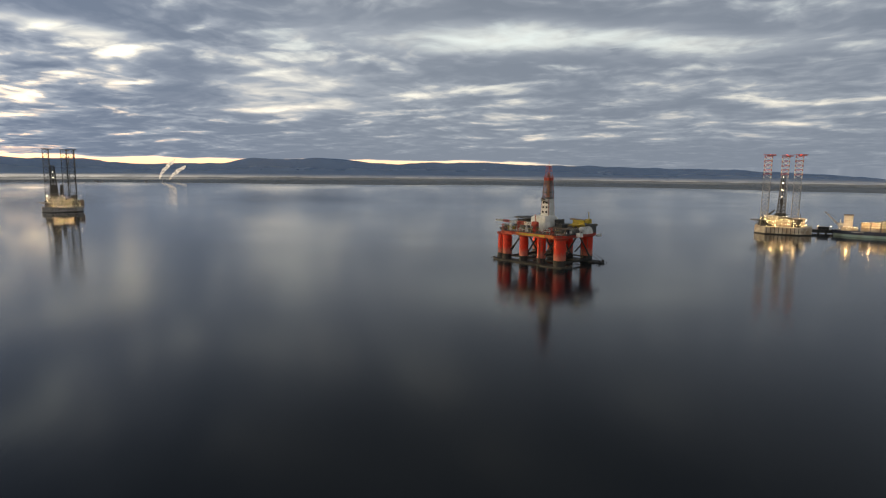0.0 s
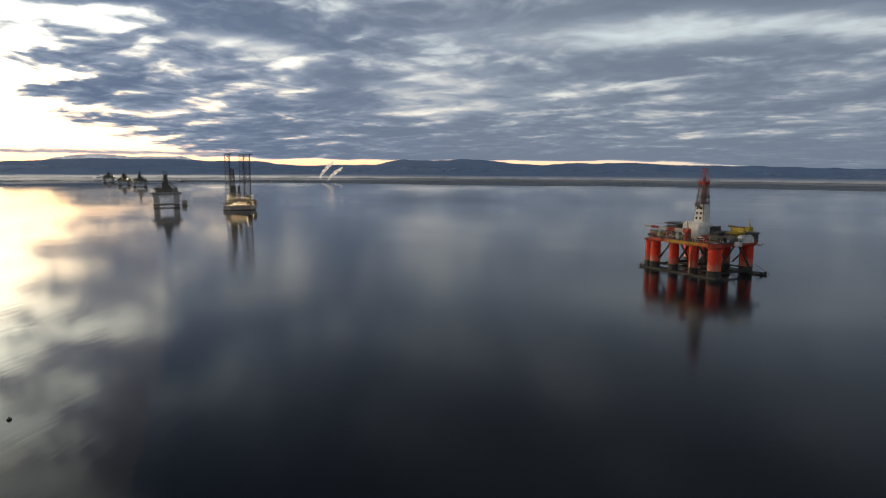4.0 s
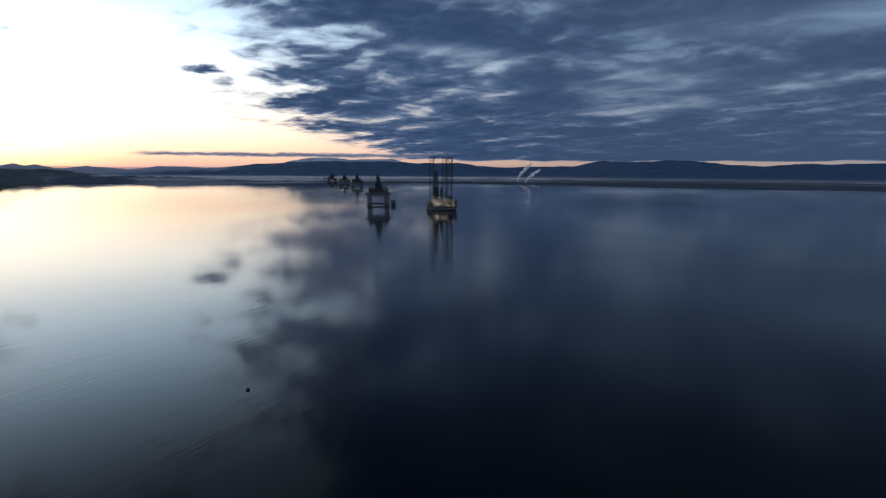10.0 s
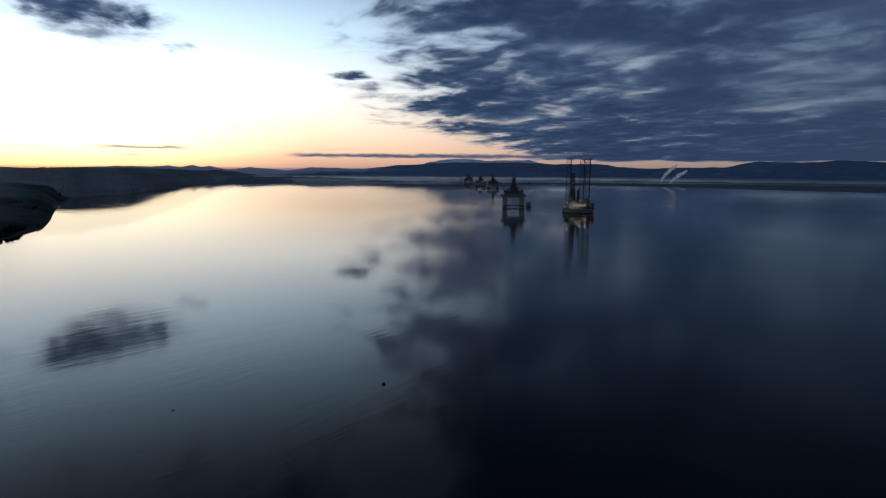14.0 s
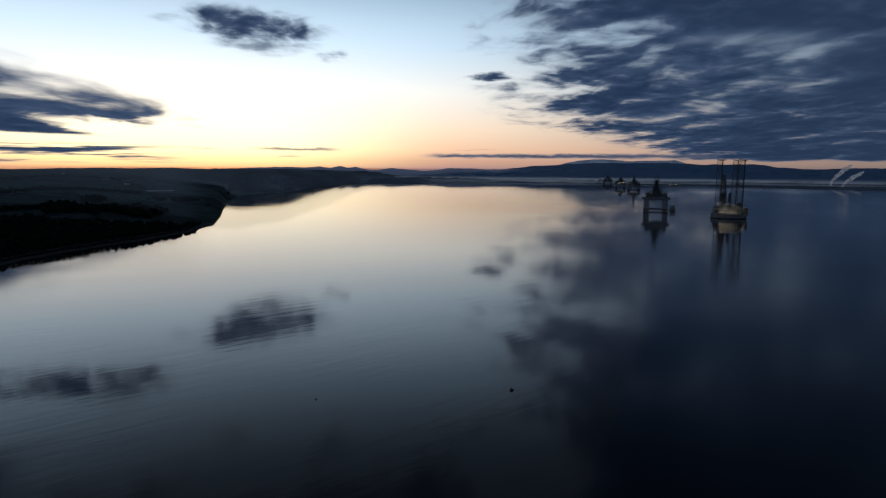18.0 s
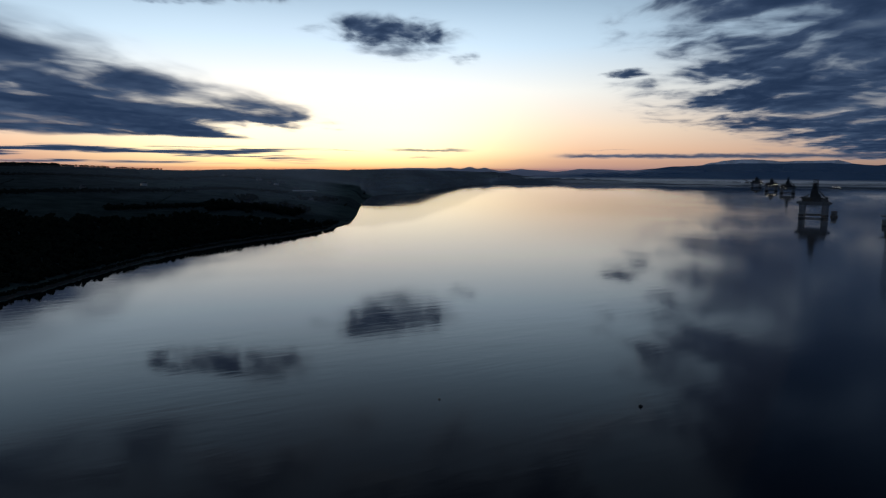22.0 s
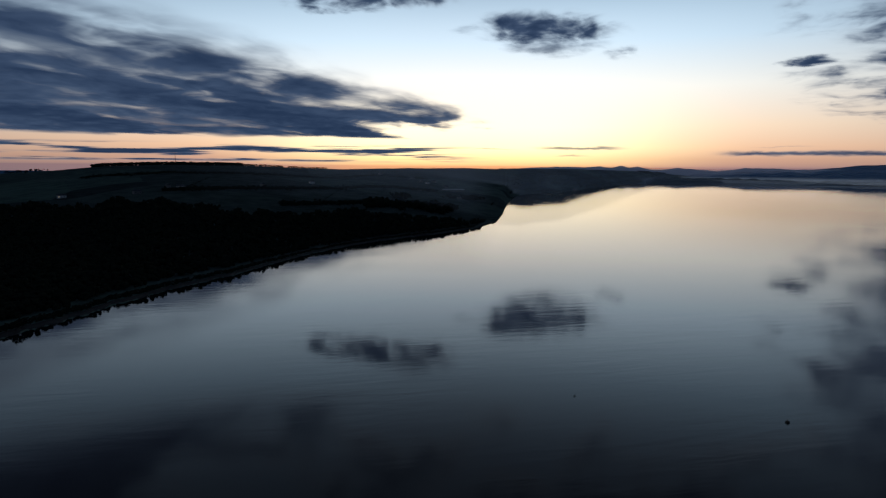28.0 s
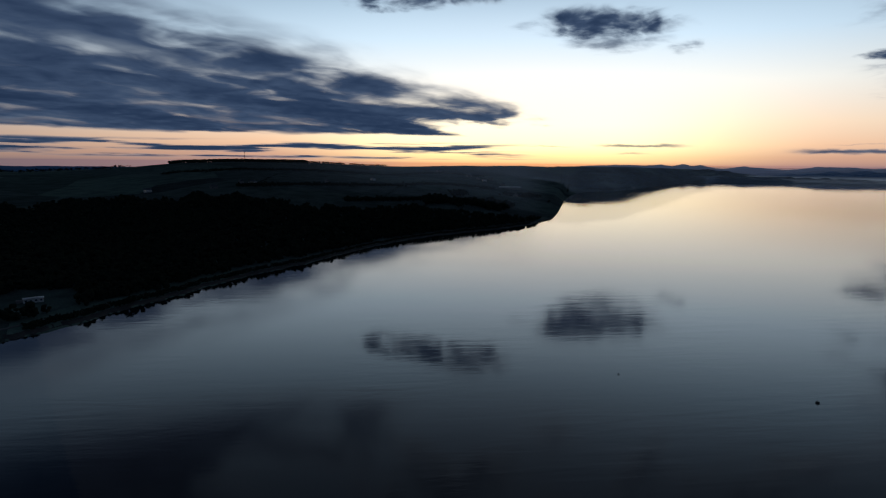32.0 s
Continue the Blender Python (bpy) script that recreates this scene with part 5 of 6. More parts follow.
        tube(bm, (a * 0.02, -a * 0.1, hz + 12), (a * 0.02, -a * 0.1, hz + 40), 1.3, 6)
        part("mast_tower", bm, M["dark"], rig, "second shorter lattice tower")
    dx, dy = derrick_at[0] * a, derrick_at[1] * a
    if not band:
        for x, y, w, d, h in ((-a * 0.08, 0.0, a * 1.25, a * 0.5, 11), (-a * 0.2, -a * 0.05, a * 0.7, a * 0.45, 18), (a * 0.45, -a * 0.1, a * 0.5, a * 0.5, 16), (-a * 0.36, 0.0, a * 0.42, a * 0.4, 24), (a * 0.62, a * 0.1, a * 0.3, a * 0.3, 21)):
            b = part("deck_tier", box(x, y, hz, w, d, h, 0.6, 0.94, 0.3), M["dark"], rig)
            bm = bmesh.new()
            railing(bm, [(px, py, hz + h) for px, py in rect(x, y, w * 0.92, d * 0.92)], 1.3, 3, 0.1)
            part("railing", bm, M["grey"], b)
        part("derrick_cladding", box(dx, dy, hz + 17, 10.5, 10.5, 25, 0.4, 0.78), M["dark"], rig, "clad lower derrick")
    sub = part("substructure", box(dx, dy, hz + 9, 15, 13, 9, 1.0, 0.9), M["dark"], rig)
    derrick(rig, dx, dy, hz + 17, derrick_h, 11 if band else 13, 3.4 if band else 5.5, M["dark"], 11, 0.5 if band else 0.7, 0.24 if band else 0.4)
    bm = bmesh.new()
    tube(bm, (dx, dy, hz + 17), (dx, dy, derrick_h - 6), 1.0, 6)
    prism(bm, rect(dx, dy, 4, 4), hz + 30, hz + 37)
    part("travelling_block", bm, M["dark"], sub)
    crane(rig, a * 0.55, -a * 0.75, hz, 200, a * 0.9, 14, M["dark"], M["dark"], None, 8, 2.2, "deck crane")
    crane(rig, -a * 0.75, 0, hz, 60, a * 0.8, 22, M["dark"], M["dark"], None, 8, 2.2, "deck crane")
    bm = bmesh.new()
    prism(bm, disc(-a * 0.85, -a * 0.95, 11, 8), hz + 9, hz + 10)
    heli = part("helideck", bm, M["grey"], rig, "octagonal helideck over the hull edge")
    for k in range(4):
        bm = bmesh.new()
        tube(bm, (-a * 0.7 + k, -a * 0.7 + k, hz), (-a * 0.85 + 5 * (k - 1.5), -a * 0.95, hz + 9), 0.35, 5)
        part("strut", bm, M["grey"], heli)
    for k in range(22):
        x, y = rnd.uniform(-a * 0.7, a * 0.7), rnd.uniform(-a * 0.7, a * 0.4)
        part("deck_gear", box(x, y, hz, rnd.uniform(2, 6), rnd.uniform(2, 5), rnd.uniform(1.5, 4.5), 0.2), M[rnd.choice(["grey", "dark", "rust", "white", "olive"] if band else ["dark", "black", "dark", "rust", "dark"])], rig)
    for kind, n, z0, z1, r in lights:
        for _ in range(n):
            x = rnd.uniform(-a * 0.85, a * 0.85)
            lamp(rig, x, -a * rnd.uniform(0.63, 0.84) if abs(x) < a * 0.6 else -a * 0.55, hz + z0 + (z1 - z0) * rnd.choice((0.0, 0.12, 0.25, 0.4, 0.55, 0.8, 1.0)) + rnd.gauss(0, 0.35), kind, r)
    for z in (0.45, 0.62, 0.8, 0.95):
        zz = hz + 17 + (derrick_h - hz - 17) * z
        lamp(rig, dx, dy - 5.5 * (1 - z) - 1.6, zz, "lamp_white", 0.55 if beacon else 0.3)
    return rig


jackup("jackup_rig", pose(496, 868, 0, 0, 0, -30), "pale cream jack-up rig with three lattice legs striped red and white", M["cream"], M["pale"], 111, 11.0, 72, 10.5, M["cream"],
       [("lamp", 70, 1, 13, 0.27), ("lamp_white", 26, 4, 17, 0.27), ("lamp_green", 9, 8, 11, 0.36)], True, 5, (-0.12, 0.05), 84, True, 0.65, -0.05, 0.23)
jackup("jackup_rig", pose(-735, 1150, 0, 0, 0, 38), "dark jack-up rig with tall lattice legs and many deck lights", M["slate"], M["dark"], 117, 9.5, 66, 11.0, M["dark"],
       [("lamp", 64, 1.0, 15, 0.30), ("lamp_white", 52, 1.5, 22, 0.30)], False, 9, (-0.35, 0.0), 88, False, 0.62, 0.35)


# ---- semi-submersible rigs further up the inlet ----
def semi(m, label, col_mat, deck_mat, width=58.0, depth=50.0, deck_z=26.0, derrick_h=80.0, twin=False, lights=8, seed=1, flare=False):
    rig = thing("semi_submersible_rig", m, label, "drilling rig", "semi-submersible rigs at anchor")
    rnd = random.Random(seed)
    w, d = width / 2, depth / 2
    for s in (-1, 1):
        part("pontoon", box(s * w * 0.78, 0, -6, 13, depth * 1.5, 7.2, 4), M["black"], rig)
        for t in (-1, 1):
            bm = bmesh.new()
            prism(bm, rect(s * w * 0.78, t * d * 0.8, 12.5, 12.5, 3), 0.8, deck_z + 0.4)
            c = part("column", bm, col_mat, rig)
            bm = bmesh.new()
            prism(bm, rect(s * w * 0.78, t * d * 0.8, 12.8, 12.8, 3), 0.5, 6.5)
            part("splash_zone", bm, M["black"], c)
    for t in (-1, 1):
        bm = bmesh.new()
        tube(bm, (-w * 0.78, t * d * 0.8, 4), (w * 0.78, t * d * 0.8, 4), 1.2, 8)
        part("cross_brace", bm, M["dark"], rig)
    hull = part("deck_hull", box(0, 0, deck_z, width * 1.06, depth * 1.08, 7.0, 3, 1.0, 0.5), deck_mat, rig)
    bm = bmesh.new()
    railing(bm, [(x, y, deck_z + 7) for x, y in rect(0, 0, width * 1.04, depth * 1.06, 3)], 1.3, 4, 0.1)
    part("railing", bm, M["grey"], hull)
    top = deck_z + 7
    for k in range(16):
        x, y = rnd.uniform(-w * 0.85, w * 0.85), rnd.uniform(-d * 0.85, d * 0.85)
        part("deck_house", box(x, y, top, rnd.uniform(5, 14), rnd.uniform(5, 12), rnd.uniform(3, 9) * (1.2 - abs(x) / w * 0.5), 0.4), M[rnd.choice(["dark", "slate", "grey", "olive"])], rig)
    part("substructure", box(0, 0, top, 20, 17, 11, 1.5, 0.85), M["dark"], rig)
    part("upper_works", box(-1, -d * 0.3, top, width * 0.72, 14, 8, 1.0, 0.86), deck_mat, rig)
    for k, (bw, bd, bz) in enumerate(((0.90, 0.8, 4.0), (0.64, 0.6, 9.0), (0.36, 0.45, 16.0), (0.26, 0.36, 24.0))):
        tier = part("deck_tier", box((-1) ** k * 1.2, 0, top, width * bw, depth * bd, bz, 0.8, 1.0, 0.4), M["dark"], rig)
        bm = bmesh.new()
        railing(bm, [(px, py, top + bz) for px, py in rect((-1) ** k * 1.2, 0, width * bw * 0.93, depth * bd * 0.93)], 1.3, 4, 0.12)
        part("railing", bm, M["grey"], tier)
    for s in (-1, 1):
        part("boat_platform", box(s * w * 1.12, -d * 0.4, deck_z + 2, 5, 16, 4.5, 0.6), M["slate"], rig)
        bm = bmesh.new()
        tube(bm, (s * w * 0.6, -d * 0.8, 8), (0, -d * 0.8, deck_z), 0.6, 6)
        part("bay_brace", bm, M["pale"], rig, "pale diagonal brace under the deck")
    bm = bmesh.new()
    truss(bm, (-w * 0.6, -d * 0.8, deck_z - 3), (w * 0.6, -d * 0.8, deck_z - 3), 3.0, 3.0, 4, 9, 0.3, 0.2)
    part("bay_truss", bm, M["pale"], rig)
    base = derrick(rig, 0, 0, top + 10, derrick_h, 12.5, 8.0 if twin else 4.2, M["dark"], 8, 0.6, 0.36)
    bm = bmesh.new()
    prism(bm, rect(0, 0, 7.5, 7.5, 0.8), top + 14, derrick_h - 7, 0.8)
    part("pipe_stand", bm, M["dark"], base, "racked drill pipe inside the derrick")
    crane(rig, w * 0.8, -d * 0.7, top, 120, 30, 30, M["dark"], M["dark"], None, 6, 2.2, "deck crane")
    crane(rig, -w * 0.8, -d * 0.5, top, 70, 30, 12, M["dark"], M["dark"], None, 6, 2.2, "deck crane")
    bm = bmesh.new()
    prism(bm, disc(-w * 0.7, d * 1.0, 11, 8), top + 7, top + 8)
    part("helideck", bm, M["dark"], rig)
    for _ in range(lights):
        lamp(rig, rnd.uniform(-w, w), -d * 1.1, deck_z + rnd.uniform(2, 15), "lamp", 0.75)
    if flare:
        bm = bmesh.new()
        truss(bm, (-w, 0, top), (-w - 45, 0, top + 16), 4, 2, 3, 8, 0.4, 0.25)
        part("flare_boom", bm, M["dark"], rig)
    return rig


semi(pose(-950, 1192, 0, 0, 0, 38.6), "dark grey semi-submersible rig with a stout derrick on the water", M["pale"], M["slate"], 54, 50, 26, 80, True, 0, 3)
semi(pose(-1930, 2258, 0, 0, 0, 40.5), "dark distant semi-submersible rig with a single derrick", M["pale"], M["slate"], 56, 52, 22, 72, False, 3, 11)
semi(pose(-2150, 2412, 0, 0, 0, 44), "distant rig with deck lights lit", M["pale"], M["slate"], 50, 50, 24, 62, False, 10, 12)
semi(pose(-2560, 2760, 0, 0, 0, 46), "distant dark rig with a long side boom", M["pale"], M["slate"], 52, 50, 26, 64, False, 4, 13, True)


# ---- vessels ----
def ship():
    s = thing("ship", pose(556, 849, 0, 0, 0, -34) @ Matrix.Diagonal((1.0, 1.0, 0.84, 1.0)), "large moored ship, dark blue over pale green, with lit deck modules", "ship")

    # bow at u = 0, the hull runs along +x
    us = [0, 4, 10, 20, 36, 150, 160]
    ws = [0.6, 6, 10.5, 14.5, 16, 16, 14]
    for name, z0, z1, mat, grow in (("lower_hull", -2, 3.8, M["green"], 0.94), ("upper_hull", 3.8, 9.5, M["blue"], 1.0)):
        bm = bmesh.new()
        lo, hi = [], []
        for u, w in zip(us, ws):
            lo.append((u + (3 if z0 < 0 else 1.2) * (1 - u / 160), -w * (grow if z0 < 0 else 1.0), z0))
            hi.append((u + (1.2 if z0 < 0 else -1.5) * (1 - u / 160), -w, z1))
        poly_lo = lo + [(x, -y, z) for x, y, z in lo[::-1]]
        poly_hi = hi + [(x, -y, z) for x, y, z in hi[::-1]]
        a, b = ring(bm, poly_lo), ring(bm, poly_hi)
        skin(bm, a, b)
        bm.faces.new(a[::-1])
        bm.faces.new(b)
        part(name, bm, mat, s)
    part("white_band", box(30, -15.8, 7.6, 14, 1.2, 0.8), M["white"], s, "white marking on the bow")
    bm = bmesh.new()
    railing(bm, [(3, -5, 9.5), (20, -14, 9.5), (36, -15.6, 9.5), (150, -15.6, 9.5)], 1.3, 4, 0.1, False)
    part("railing", bm, M["grey"], s)
    tower = part("accommodation_tower", box(18, 2, 9.5, 11, 13, 25, 0.6, 1.0, 0.3), M["white"], s, "tall white accommodation tower")
    part("tower_roof", box(18, 2, 34.5, 12, 14, 0.9), M["rust"], tower)
    for z in range(5):
        for k in range(4):
            part("window", box(14.4 + k * 2.4, -4.55, 14 + z * 4, 0.8, 0.25, 0.9), M["glass"], tower)
    part("fore_deckhouse", box(20, 0, 9.5, 20, 20, 5.5, 0.5), M["cream"], s)
    crane(s, 8, -2, 11, 165, 26, 50, M["white"], M["white"], None, 6, 2.6, "white knuckle crane on the foredeck")
    for k in range(10):
        x = 38 + k * 11.5
        mod = part("process_module", box(x, 0, 9.5, 10, 26, 13 + (k % 3) * 2, 0.3), M["cream"], s, "lit process module")
        for z in (14.5, 18.5, 22.5):
            part("module_floor", box(x, -13.6, z, 10.6, 2.0, 0.5), M["rust"], mod)
            bm = bmesh.new()
            railing(bm, [(x - 5, -14.4, z + 0.5), (x + 5, -14.4, z + 0.5)], 1.2, 2.5, 0.1, False)
            part("railing", bm, M["grey"], mod)
            for j in range(3):
                lamp(mod, x - 3.6 + 3.5 * j, -14.8, z + 2.6, "lamp", 0.3)
    for k in range(7):
        lamp(s, 9 + 3.4 * k, -11.6, 14 + (k % 2) * 1.5, "lamp", 0.3)
    return s


ship()


def floodlight(x, y, z, power, colour=(1.0, 0.72, 0.40), size=1.2):
    """A lit deck lamp that lights what stands round it."""
    ob = new("deck_light", bpy.data.lights.new("deck_light", "POINT"))
    ob.data.energy, ob.data.color, ob.data.shadow_soft_size = power, colour, size
    ob.location = (x, y, z)


def deck_lights():
    at = Matrix.LocRotScale((556, 849, 0), Euler((0, 0, radians(-34))), None)
    for x, y, z, p in ((18, -13, 20, 1500), (44, -20, 20, 1200)):
        floodlight(*(at @ Vector((x, y, z))), p)
    at = Matrix.LocRotScale((497, 868, 0), Euler((0, 0, radians(-30))), None)
    for x, y, z, p in ((-14, -30, 24, 1100), (14, -30, 24, 1100), (0, -42, 18, 800)):
        floodlight(*(at @ Vector((x, y, z))), p)


deck_lights()


def pier():
    p = thing("pier", pose(533, 878, 0, 0, 0, -24), "dark jetty with lamps reaching between rig and shore", "pier")
    part("deck", box(60, 0, 1.2, 150, 12, 4.6), M["dark"], p)
    for k in range(16):
        for y in (-4.5, 4.5):
            part("pile", pillar(-10 + k * 9.5, y, -3, 3.7, 0.8, 8), M["black"], p)
    for k in range(5):
        post = part("lamp_post", pillar(2 + k * 16, 4, 5.8, 10.5, 0.14, 6), M["grey"], p)
        lamp(post, 2 + k * 16, 3.6, 10.2, "lamp", 0.55, "lamp_head")
    part("shed", box(24, 0, 5.8, 14, 7, 4.2, 0.2), M["dark"], p)


pier()


def small_vessel(name, m, length, label, hull, house, lights):
    v = thing(name, m, label, "boat")
    w = length * 0.13
    bm = bmesh.new()
    prism(bm, [(-length / 2, -w), (length * 0.3, -w), (length / 2, 0), (length * 0.3, w), (-length / 2, w)], -0.8, length * 0.07 + 1, 1.03)
    part("hull", bm, hull, v)
    z = length * 0.07 + 1
    part("wheelhouse", box(length * 0.08, 0, z, length * 0.3, w * 1.4, length * 0.12, 0.3, 0.9), house, v)
    part("bridge", box(length * 0.1, 0, z + length * 0.12, length * 0.17, w * 1.2, length * 0.08, 0.3, 0.9), house, v)
    bm = bmesh.new()
    tube(bm, (length * 0.05, 0, z), (length * 0.05, 0, z + length * 0.36), 0.3, 5, 0.12)
    part("mast", bm, M["dark"], v)
    bm = bmesh.new()
    railing(bm, [(-length / 2, -w, z), (length * 0.28, -w, z)], 1.1, 3, 0.09, False)
    part("railing", bm, M["grey"], v)
    for k in range(lights):
        lamp(v, length * (-0.4 + 0.8 * k / max(1, lights - 1)), -w * 0.9, z + 1 + (k % 3) * 3.5, "lamp" if k % 2 else "lamp_white", 0.7)


small_vessel("supply_boat", pose(-2420, 3190, 0, 0, 0, 30), 50, "dark offshore supply vessel with bright deck lights", M["black"], M["dark"], 7)
# work barge with a square block beside the grey rig
def work_barge():
    b = thing("work_barge", pose(-934, 1234, 0, 0, 0, 38), "dark square work barge moored beside the rig", "barge")
    part("hull", box(0, 0, -1, 14, 24, 4, 1.5), M["black"], b)
    part("block", box(0, 2, 3, 11, 14, 9, 0.4), M["slate"], b)
    part("cabin", box(-1, -8, 3, 7, 5, 4, 0.3), M["dark"], b)


work_barge()


def buoy(x, y, r, label):
    b = thing("mooring_buoy", pose(x, y, 0), label, "buoy", "mooring buoys")
    bm = bmesh.new()
    prof = [(0.55, -0.6), (0.95, -0.35), (1.0, 0.25), (0.85, 0.6), (0.45, 0.75)]
    rows = [ring(bm, [(r * k * math.cos(2 * math.pi * i / 14), r * k * math.sin(2 * math.pi * i / 14), r * z) for i in range(14)]) for k, z in prof]
    for a, c in zip(rows, rows[1:]):
        skin(bm, a, c)
    bm.faces.new(rows[0][::-1])
    bm.faces.new(rows[-1])
    part("float", bm, M["black"], b)
    bm = bmesh.new()
    tube(bm, (0, 0, r * 0.7), (0, 0, r * 1.25), r * 0.12, 6)
    tube(bm, (-r * 0.25, 0, r * 1.25), (r * 0.25, 0, r * 1.25), r * 0.1, 6)
    part("mooring_ring", bm, M["rust"], b)


buoy(-198.1, 159.4, 0.85, "dark round mooring buoy floating on the calm water")
buoy(-232.7, 81.4, 0.4, "small dark float on the calm water")


# ---- steam from a works on the far shore ----
def steam(yaw, r, z0, h, lean, seed):
    mat = M["steam"]
    base = spot(yaw, r)
    side = spot(yaw - 90, 1.0)
    t = thing("steam_plume", pose(base.x, base.y, 0), "white steam plume leaning with the wind", "steam", "steam plumes", "stuff")
    pts, faces, seg, rings = [], [], 14, 44
    for k in range(rings + 1):
        u = k / rings
        c = side * (lean * u ** 1.3) + Vector((0, 0, z0 + h * u ** 0.8))
        rad = (3.5 + 9.5 * u ** 0.7) * (1 - u ** 7)
        for j in range(seg):
            a = 2 * math.pi * j / seg
            q = rad * (1 + 0.75 * noise.noise(Vector((math.cos(a) * 0.9, math.sin(a) * 0.9 + seed * 9, u * 9))) + 0.35 * noise.noise(Vector((math.cos(a) * 2, math.sin(a) * 2 + seed * 9, u * 24))))
            pts.append(tuple(c + side * (math.cos(a) * q) + Vector((0, 0, math.sin(a) * q * 0.75)) + base.normalized() * (math.sin(a) * q)))
    for k in range(rings):
        for j in range(seg):
            faces.append((k * seg + j, k * seg + (j + 1) % seg, (k + 1) * seg + (j + 1) % seg, (k + 1) * seg + j))
    me = bpy.data.meshes.new("vapour")
    me.from_pydata(pts, [], faces)
    for f in me.polygons:
        f.use_smooth = True
    me.materials.append(mat)
    ob = new("vapour", me)
    ob.parent = t


def steam_material():
    mat = bpy.data.materials.new("steam_vapour")
    mat.use_nodes = True
    T = mat.node_tree
    T.nodes.clear()
    clear, white, both, out = (T.nodes.new("ShaderNode" + k) for k in ("BsdfTransparent", "BsdfTranslucent", "MixShader", "OutputMaterial"))
    white.inputs["Color"].default_value = (0.95, 0.95, 0.95, 1)
    N = Nodes(T)
    N.put(both.inputs[0], N.smooth(N.noise(T.nodes.new("ShaderNodeNewGeometry").outputs["Position"], 0.07, 4.0), 0.3, 0.7, 0.25, 0.85))
    d = T.nodes.new("ShaderNodeBsdfDiffuse")
    d.inputs["Color"].default_value = (0.95, 0.95, 0.95, 1)
    lit = T.nodes.new("ShaderNodeMixShader")
    T.links.new(white.outputs[0], lit.inputs[1])
    T.links.new(d.outputs[0], lit.inputs[2])
    # faint pinkish emission brightens the steam in place of scattered light
    air, total = T.nodes.new("ShaderNodeEmission"), T.nodes.new("ShaderNodeAddShader")
    air.inputs["Color"].default_value, air.inputs["Strength"].default_value = (1.0, 0.95, 0.93, 1), 0.3
    T.links.new(lit.outputs[0], total.inputs[0])
    T.links.new(air.outputs[0], total.inputs[1])
    lit = total
    T.links.new(clear.outputs[0], both.inputs[1])
    T.links.new(lit.outputs[0], both.inputs[2])
    T.links.new(both.outputs[0], out.inputs["Surface"])
    return mat


M["steam"] = steam_material()
steam(25.3, 4000, 14, 122, 92, 1)
steam(24.55, 3980, 4, 92, 96, 2)


# ---- buildings and small things on land ----
def house(x, y, z, w, d, h, turn, label, wall="white", lit=False):
    b = thing("house", pose(x, y, z, 0, 0, turn), label, "house", "houses on land")
    part("wall", box(0, 0, -1, w, d, h + 1), M[wall], b)
    bm = bmesh.new()
    k = w / 2 + 0.3
    e = d / 2 + 0.3
    lo = ring(bm, [(-k, -e, h), (k, -e, h), (k, e, h), (-k, e, h)])
    hi = ring(bm, [(-k, 0, h + d * 0.38), (k, 0, h + d * 0.38)])
    bm.faces.new((lo[0], lo[1], hi[1], hi[0]))
    bm.faces.new((lo[2], lo[3], hi[0], hi[1]))
    bm.faces.new((lo[1], lo[2], hi[1]))
    bm.faces.new((lo[3], lo[0], hi[0]))
    bm.faces.new(lo[::-1])
    roof = part("roof", bm, M["roof"], b)
    part("chimney", box(w * 0.35, 0, h + d * 0.25, 0.9, 0.7, 1.8), M["stone"], roof)
    for s in (-0.3, 0.3):
        part("window", box(w * s, -d / 2 - 0.05, h * 0.4, 1.2, 0.2, 1.2), M["window_lit" if lit and s < 0 else "glass"], b)
    part("door", box(0, -d / 2 - 0.05, 0, 1.0, 0.2, 2.0), M["dark"], b)


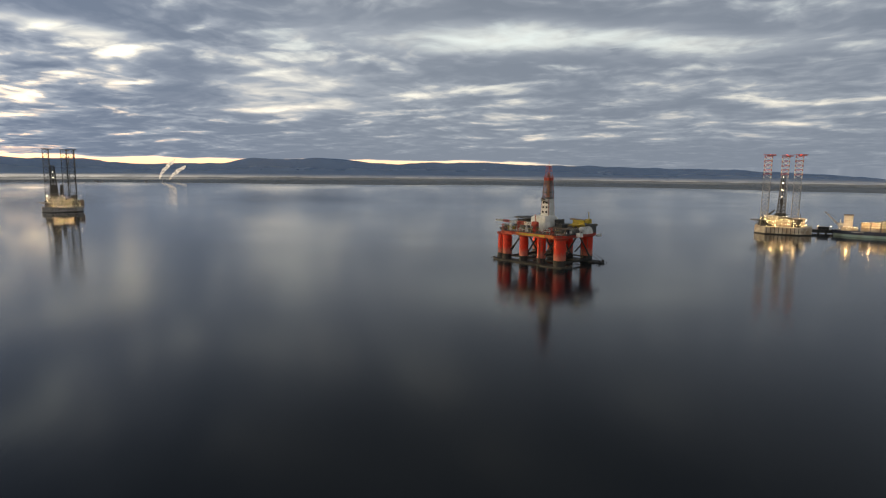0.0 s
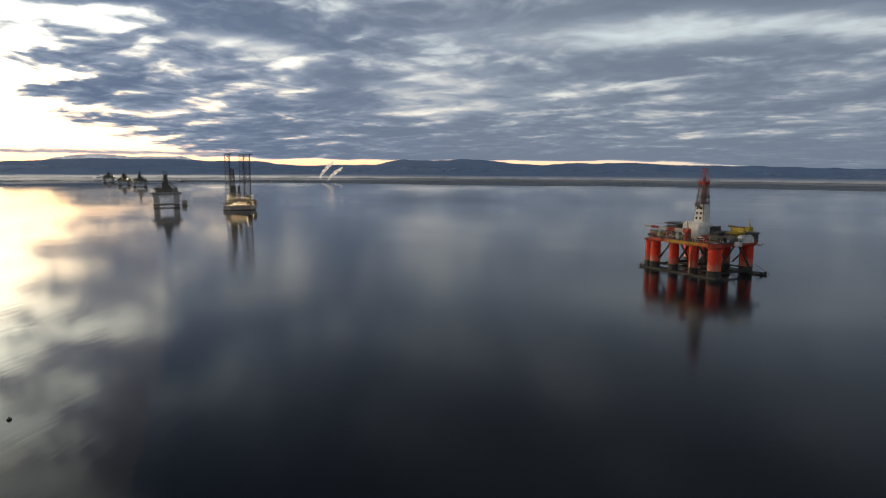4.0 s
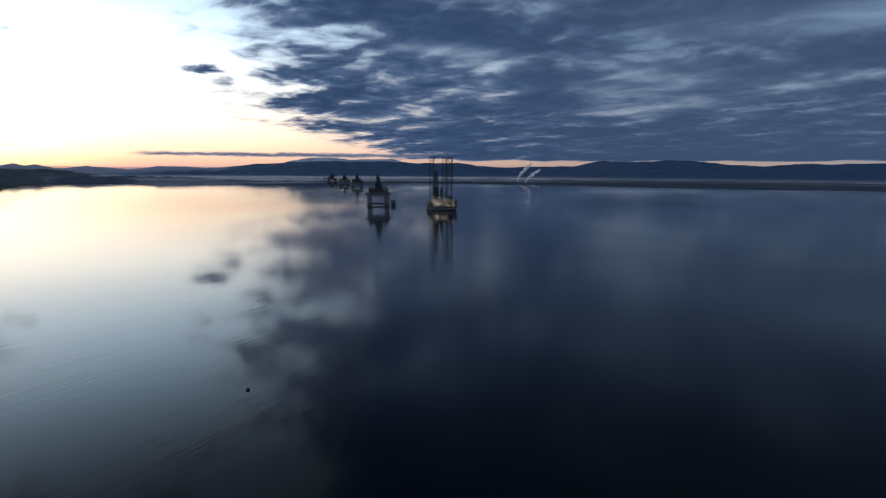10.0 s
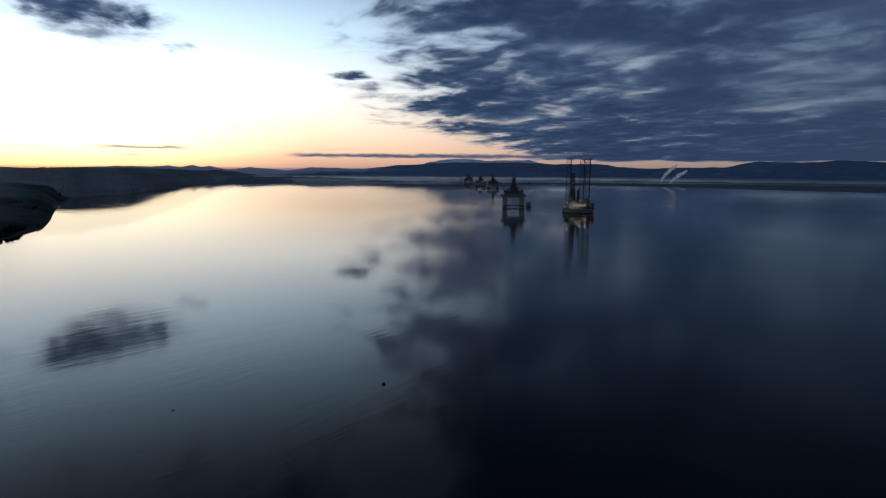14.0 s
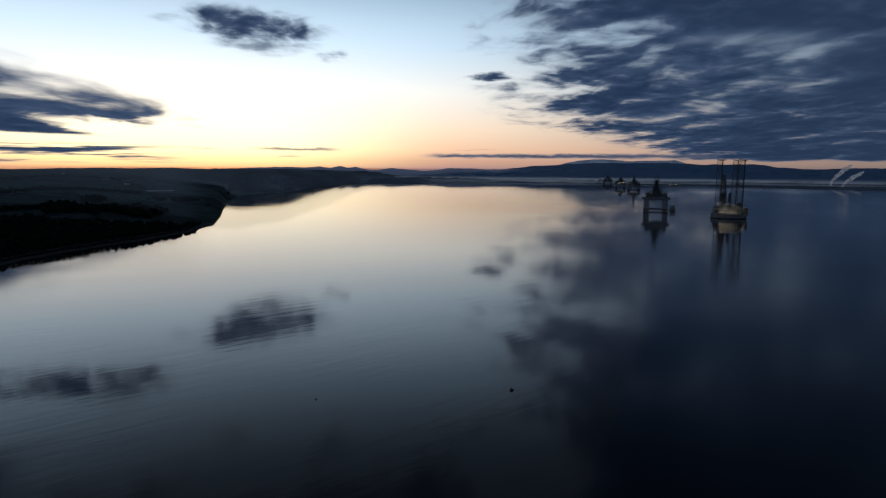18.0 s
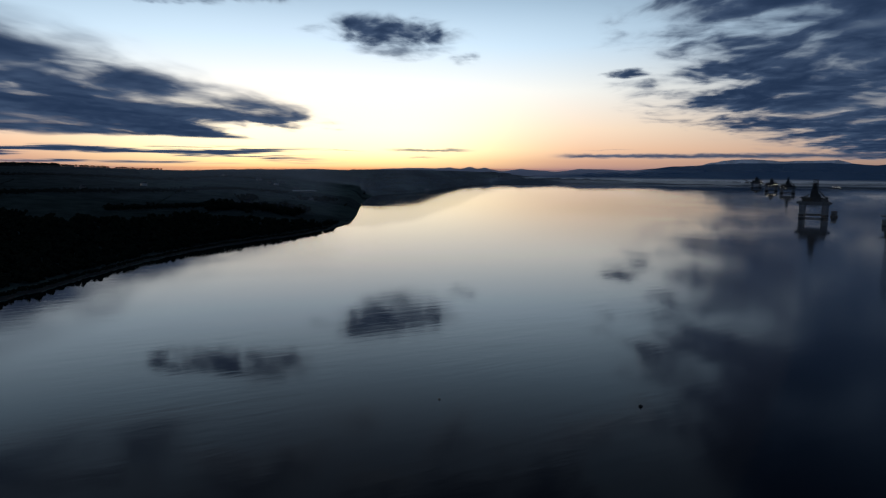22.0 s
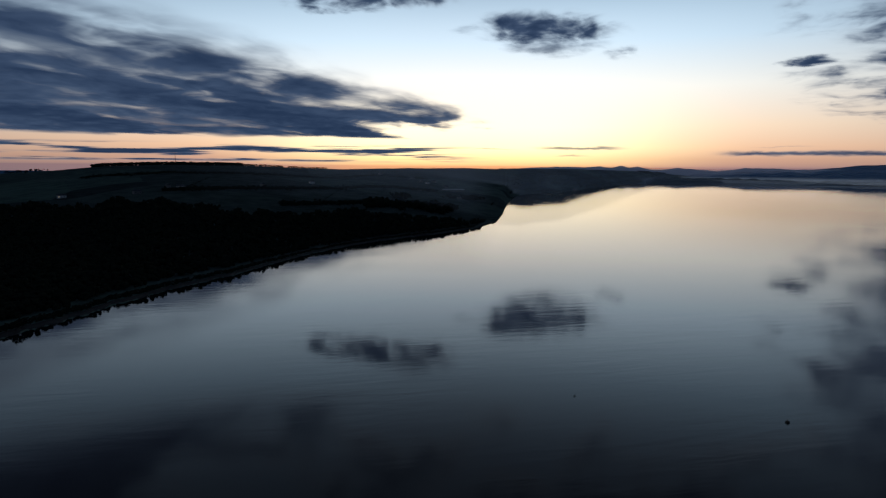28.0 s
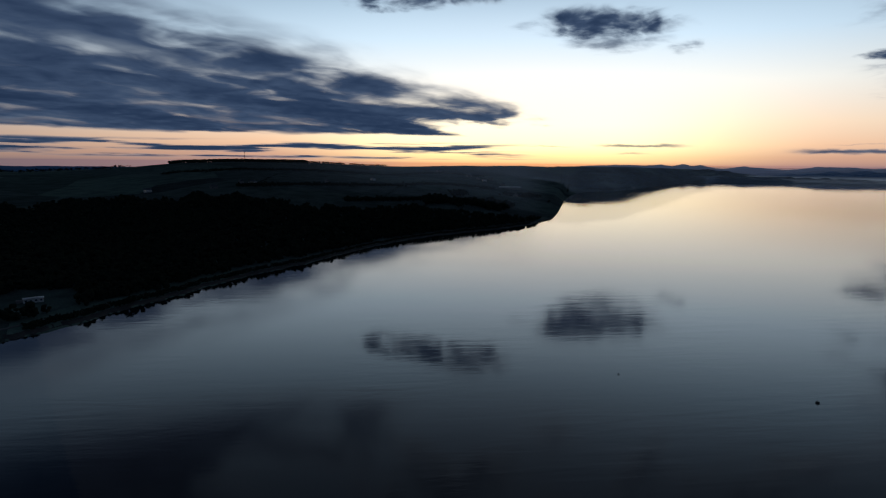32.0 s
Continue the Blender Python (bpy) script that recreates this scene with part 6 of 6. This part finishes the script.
def land_buildings():
    # white cabin by the shore
    p = Vector((CABIN[0], CABIN[1], 0))
    z = ground_z(p.x, p.y)
    c = thing("shore_cabin", pose(p.x, p.y, z, 0, 0, 127), "low white cabin on the grass behind the beach", "cabin")
    part("wall", box(0, 0, -0.8, 12, 4.6, 3.4), M["white"], c)
    part("roof", box(0, 0, 2.6, 12.6, 5.2, 0.35), M["white"], c)
    for k in range(4):
        part("window", box(-4.5 + 3 * k, -2.35, 0.9, 1.3, 0.15, 1.0), M["glass"], c)
    part("annex", box(-8.2, 0.6, -0.8, 4.0, 3.0, 2.6), M["stone"], c)
    rnd = random.Random(31)
    for yaw, r, w, lit in ((86.6, 1720, 15, False), (86.0, 1690, 12, True), (85.4, 1760, 14, False), (87.5, 1800, 13, False), (84.2, 1650, 13, False), (90.5, 1900, 14, False), (97.0, 1500, 13, True),
                           (108.5, 1250, 14, True), (109.5, 1265, 12, False), (112, 1180, 13, False), (117.5, 1210, 14, True), (101.5, 1350, 12, False), (72.0, 2700, 15, False), (82.9, 1450, 12, False)):
        q = spot(yaw, r)
        house(q.x, q.y, ground_z(q.x, q.y), w, 8, 4.5, rnd.uniform(0, 180), "pale stone farmhouse with a slate roof among the fields", "white" if lit else "stone", lit)
    q = spot(83.5, 1600)
    b = thing("farm_shed", pose(q.x, q.y, ground_z(q.x, q.y), 0, 0, 84), "long pale farm shed between fields", "shed")
    part("wall", box(0, 0, -1, 62, 14, 5.0), M["stone"], b)
    part("roof", box(0, 0, 4.0, 63, 15, 2.4, 0, 0.9), M["white"], b)
    # mast on the hill
    yaw = 108.6
    rr = ridge(yaw)[0] - 60
    q = spot(yaw, rr)
    m = thing("radio_mast", pose(q.x, q.y, ground_z(q.x, q.y) - 1), "thin lattice radio mast on the hilltop", "mast")
    bm = bmesh.new()
    truss(bm, (0, 0, 0), (0, 0, 45), 2.4, 1.2, 3, 18, 0.22, 0.1)
    part("lattice", bm, M["dark"], m)
    bm = bmesh.new()
    tube(bm, (0, 0, 45), (0, 0, 54), 0.25, 5, 0.1)
    part("antenna", bm, M["dark"], m)
    # small jetty at the point
    j = thing("jetty", pose(-1600, 330, 0, 0, 0, 60), "short dark wooden jetty at the point", "jetty")
    part("deck", box(0, 0, 2.2, 4, 34, 0.5), M["dark"], j)
    for k in range(6):
        for s in (-1.6, 1.6):
            part("pile", pillar(s, -15 + 6 * k, -2, 2.3, 0.35, 6), M["black"], j)
    # works and village on the far shore
    for k in range(26):
        yaw = rnd.uniform(24, 44) if k > 8 else rnd.uniform(41.5, 46.5)
        rs = float(np.interp(yaw, FAR_YAW, FAR_R))
        r = rs + rnd.uniform(15, 120)
        q = spot(yaw, r, 2.0)
        house(q.x, q.y, q.z, rnd.uniform(18, 46) if k <= 8 else rnd.uniform(10, 18), rnd.uniform(10, 18), rnd.uniform(6, 20) if k <= 8 else 5, yaw + rnd.uniform(-20, 20), "distant building on the far shore", "stone", False)
        if k % 2 == 0:
            post = thing("street_lamp", pose(q.x * 0.992, q.y * 0.992, 2.0), "lit street lamp on the far shore", "street lamp", "street lamps")
            part("pole", pillar(0, 0, -1, 7, 0.15, 6), M["grey"], post)
            lamp(post, 0, 0, 7.2, "lamp", 0.8, "lamp_head")


land_buildings()
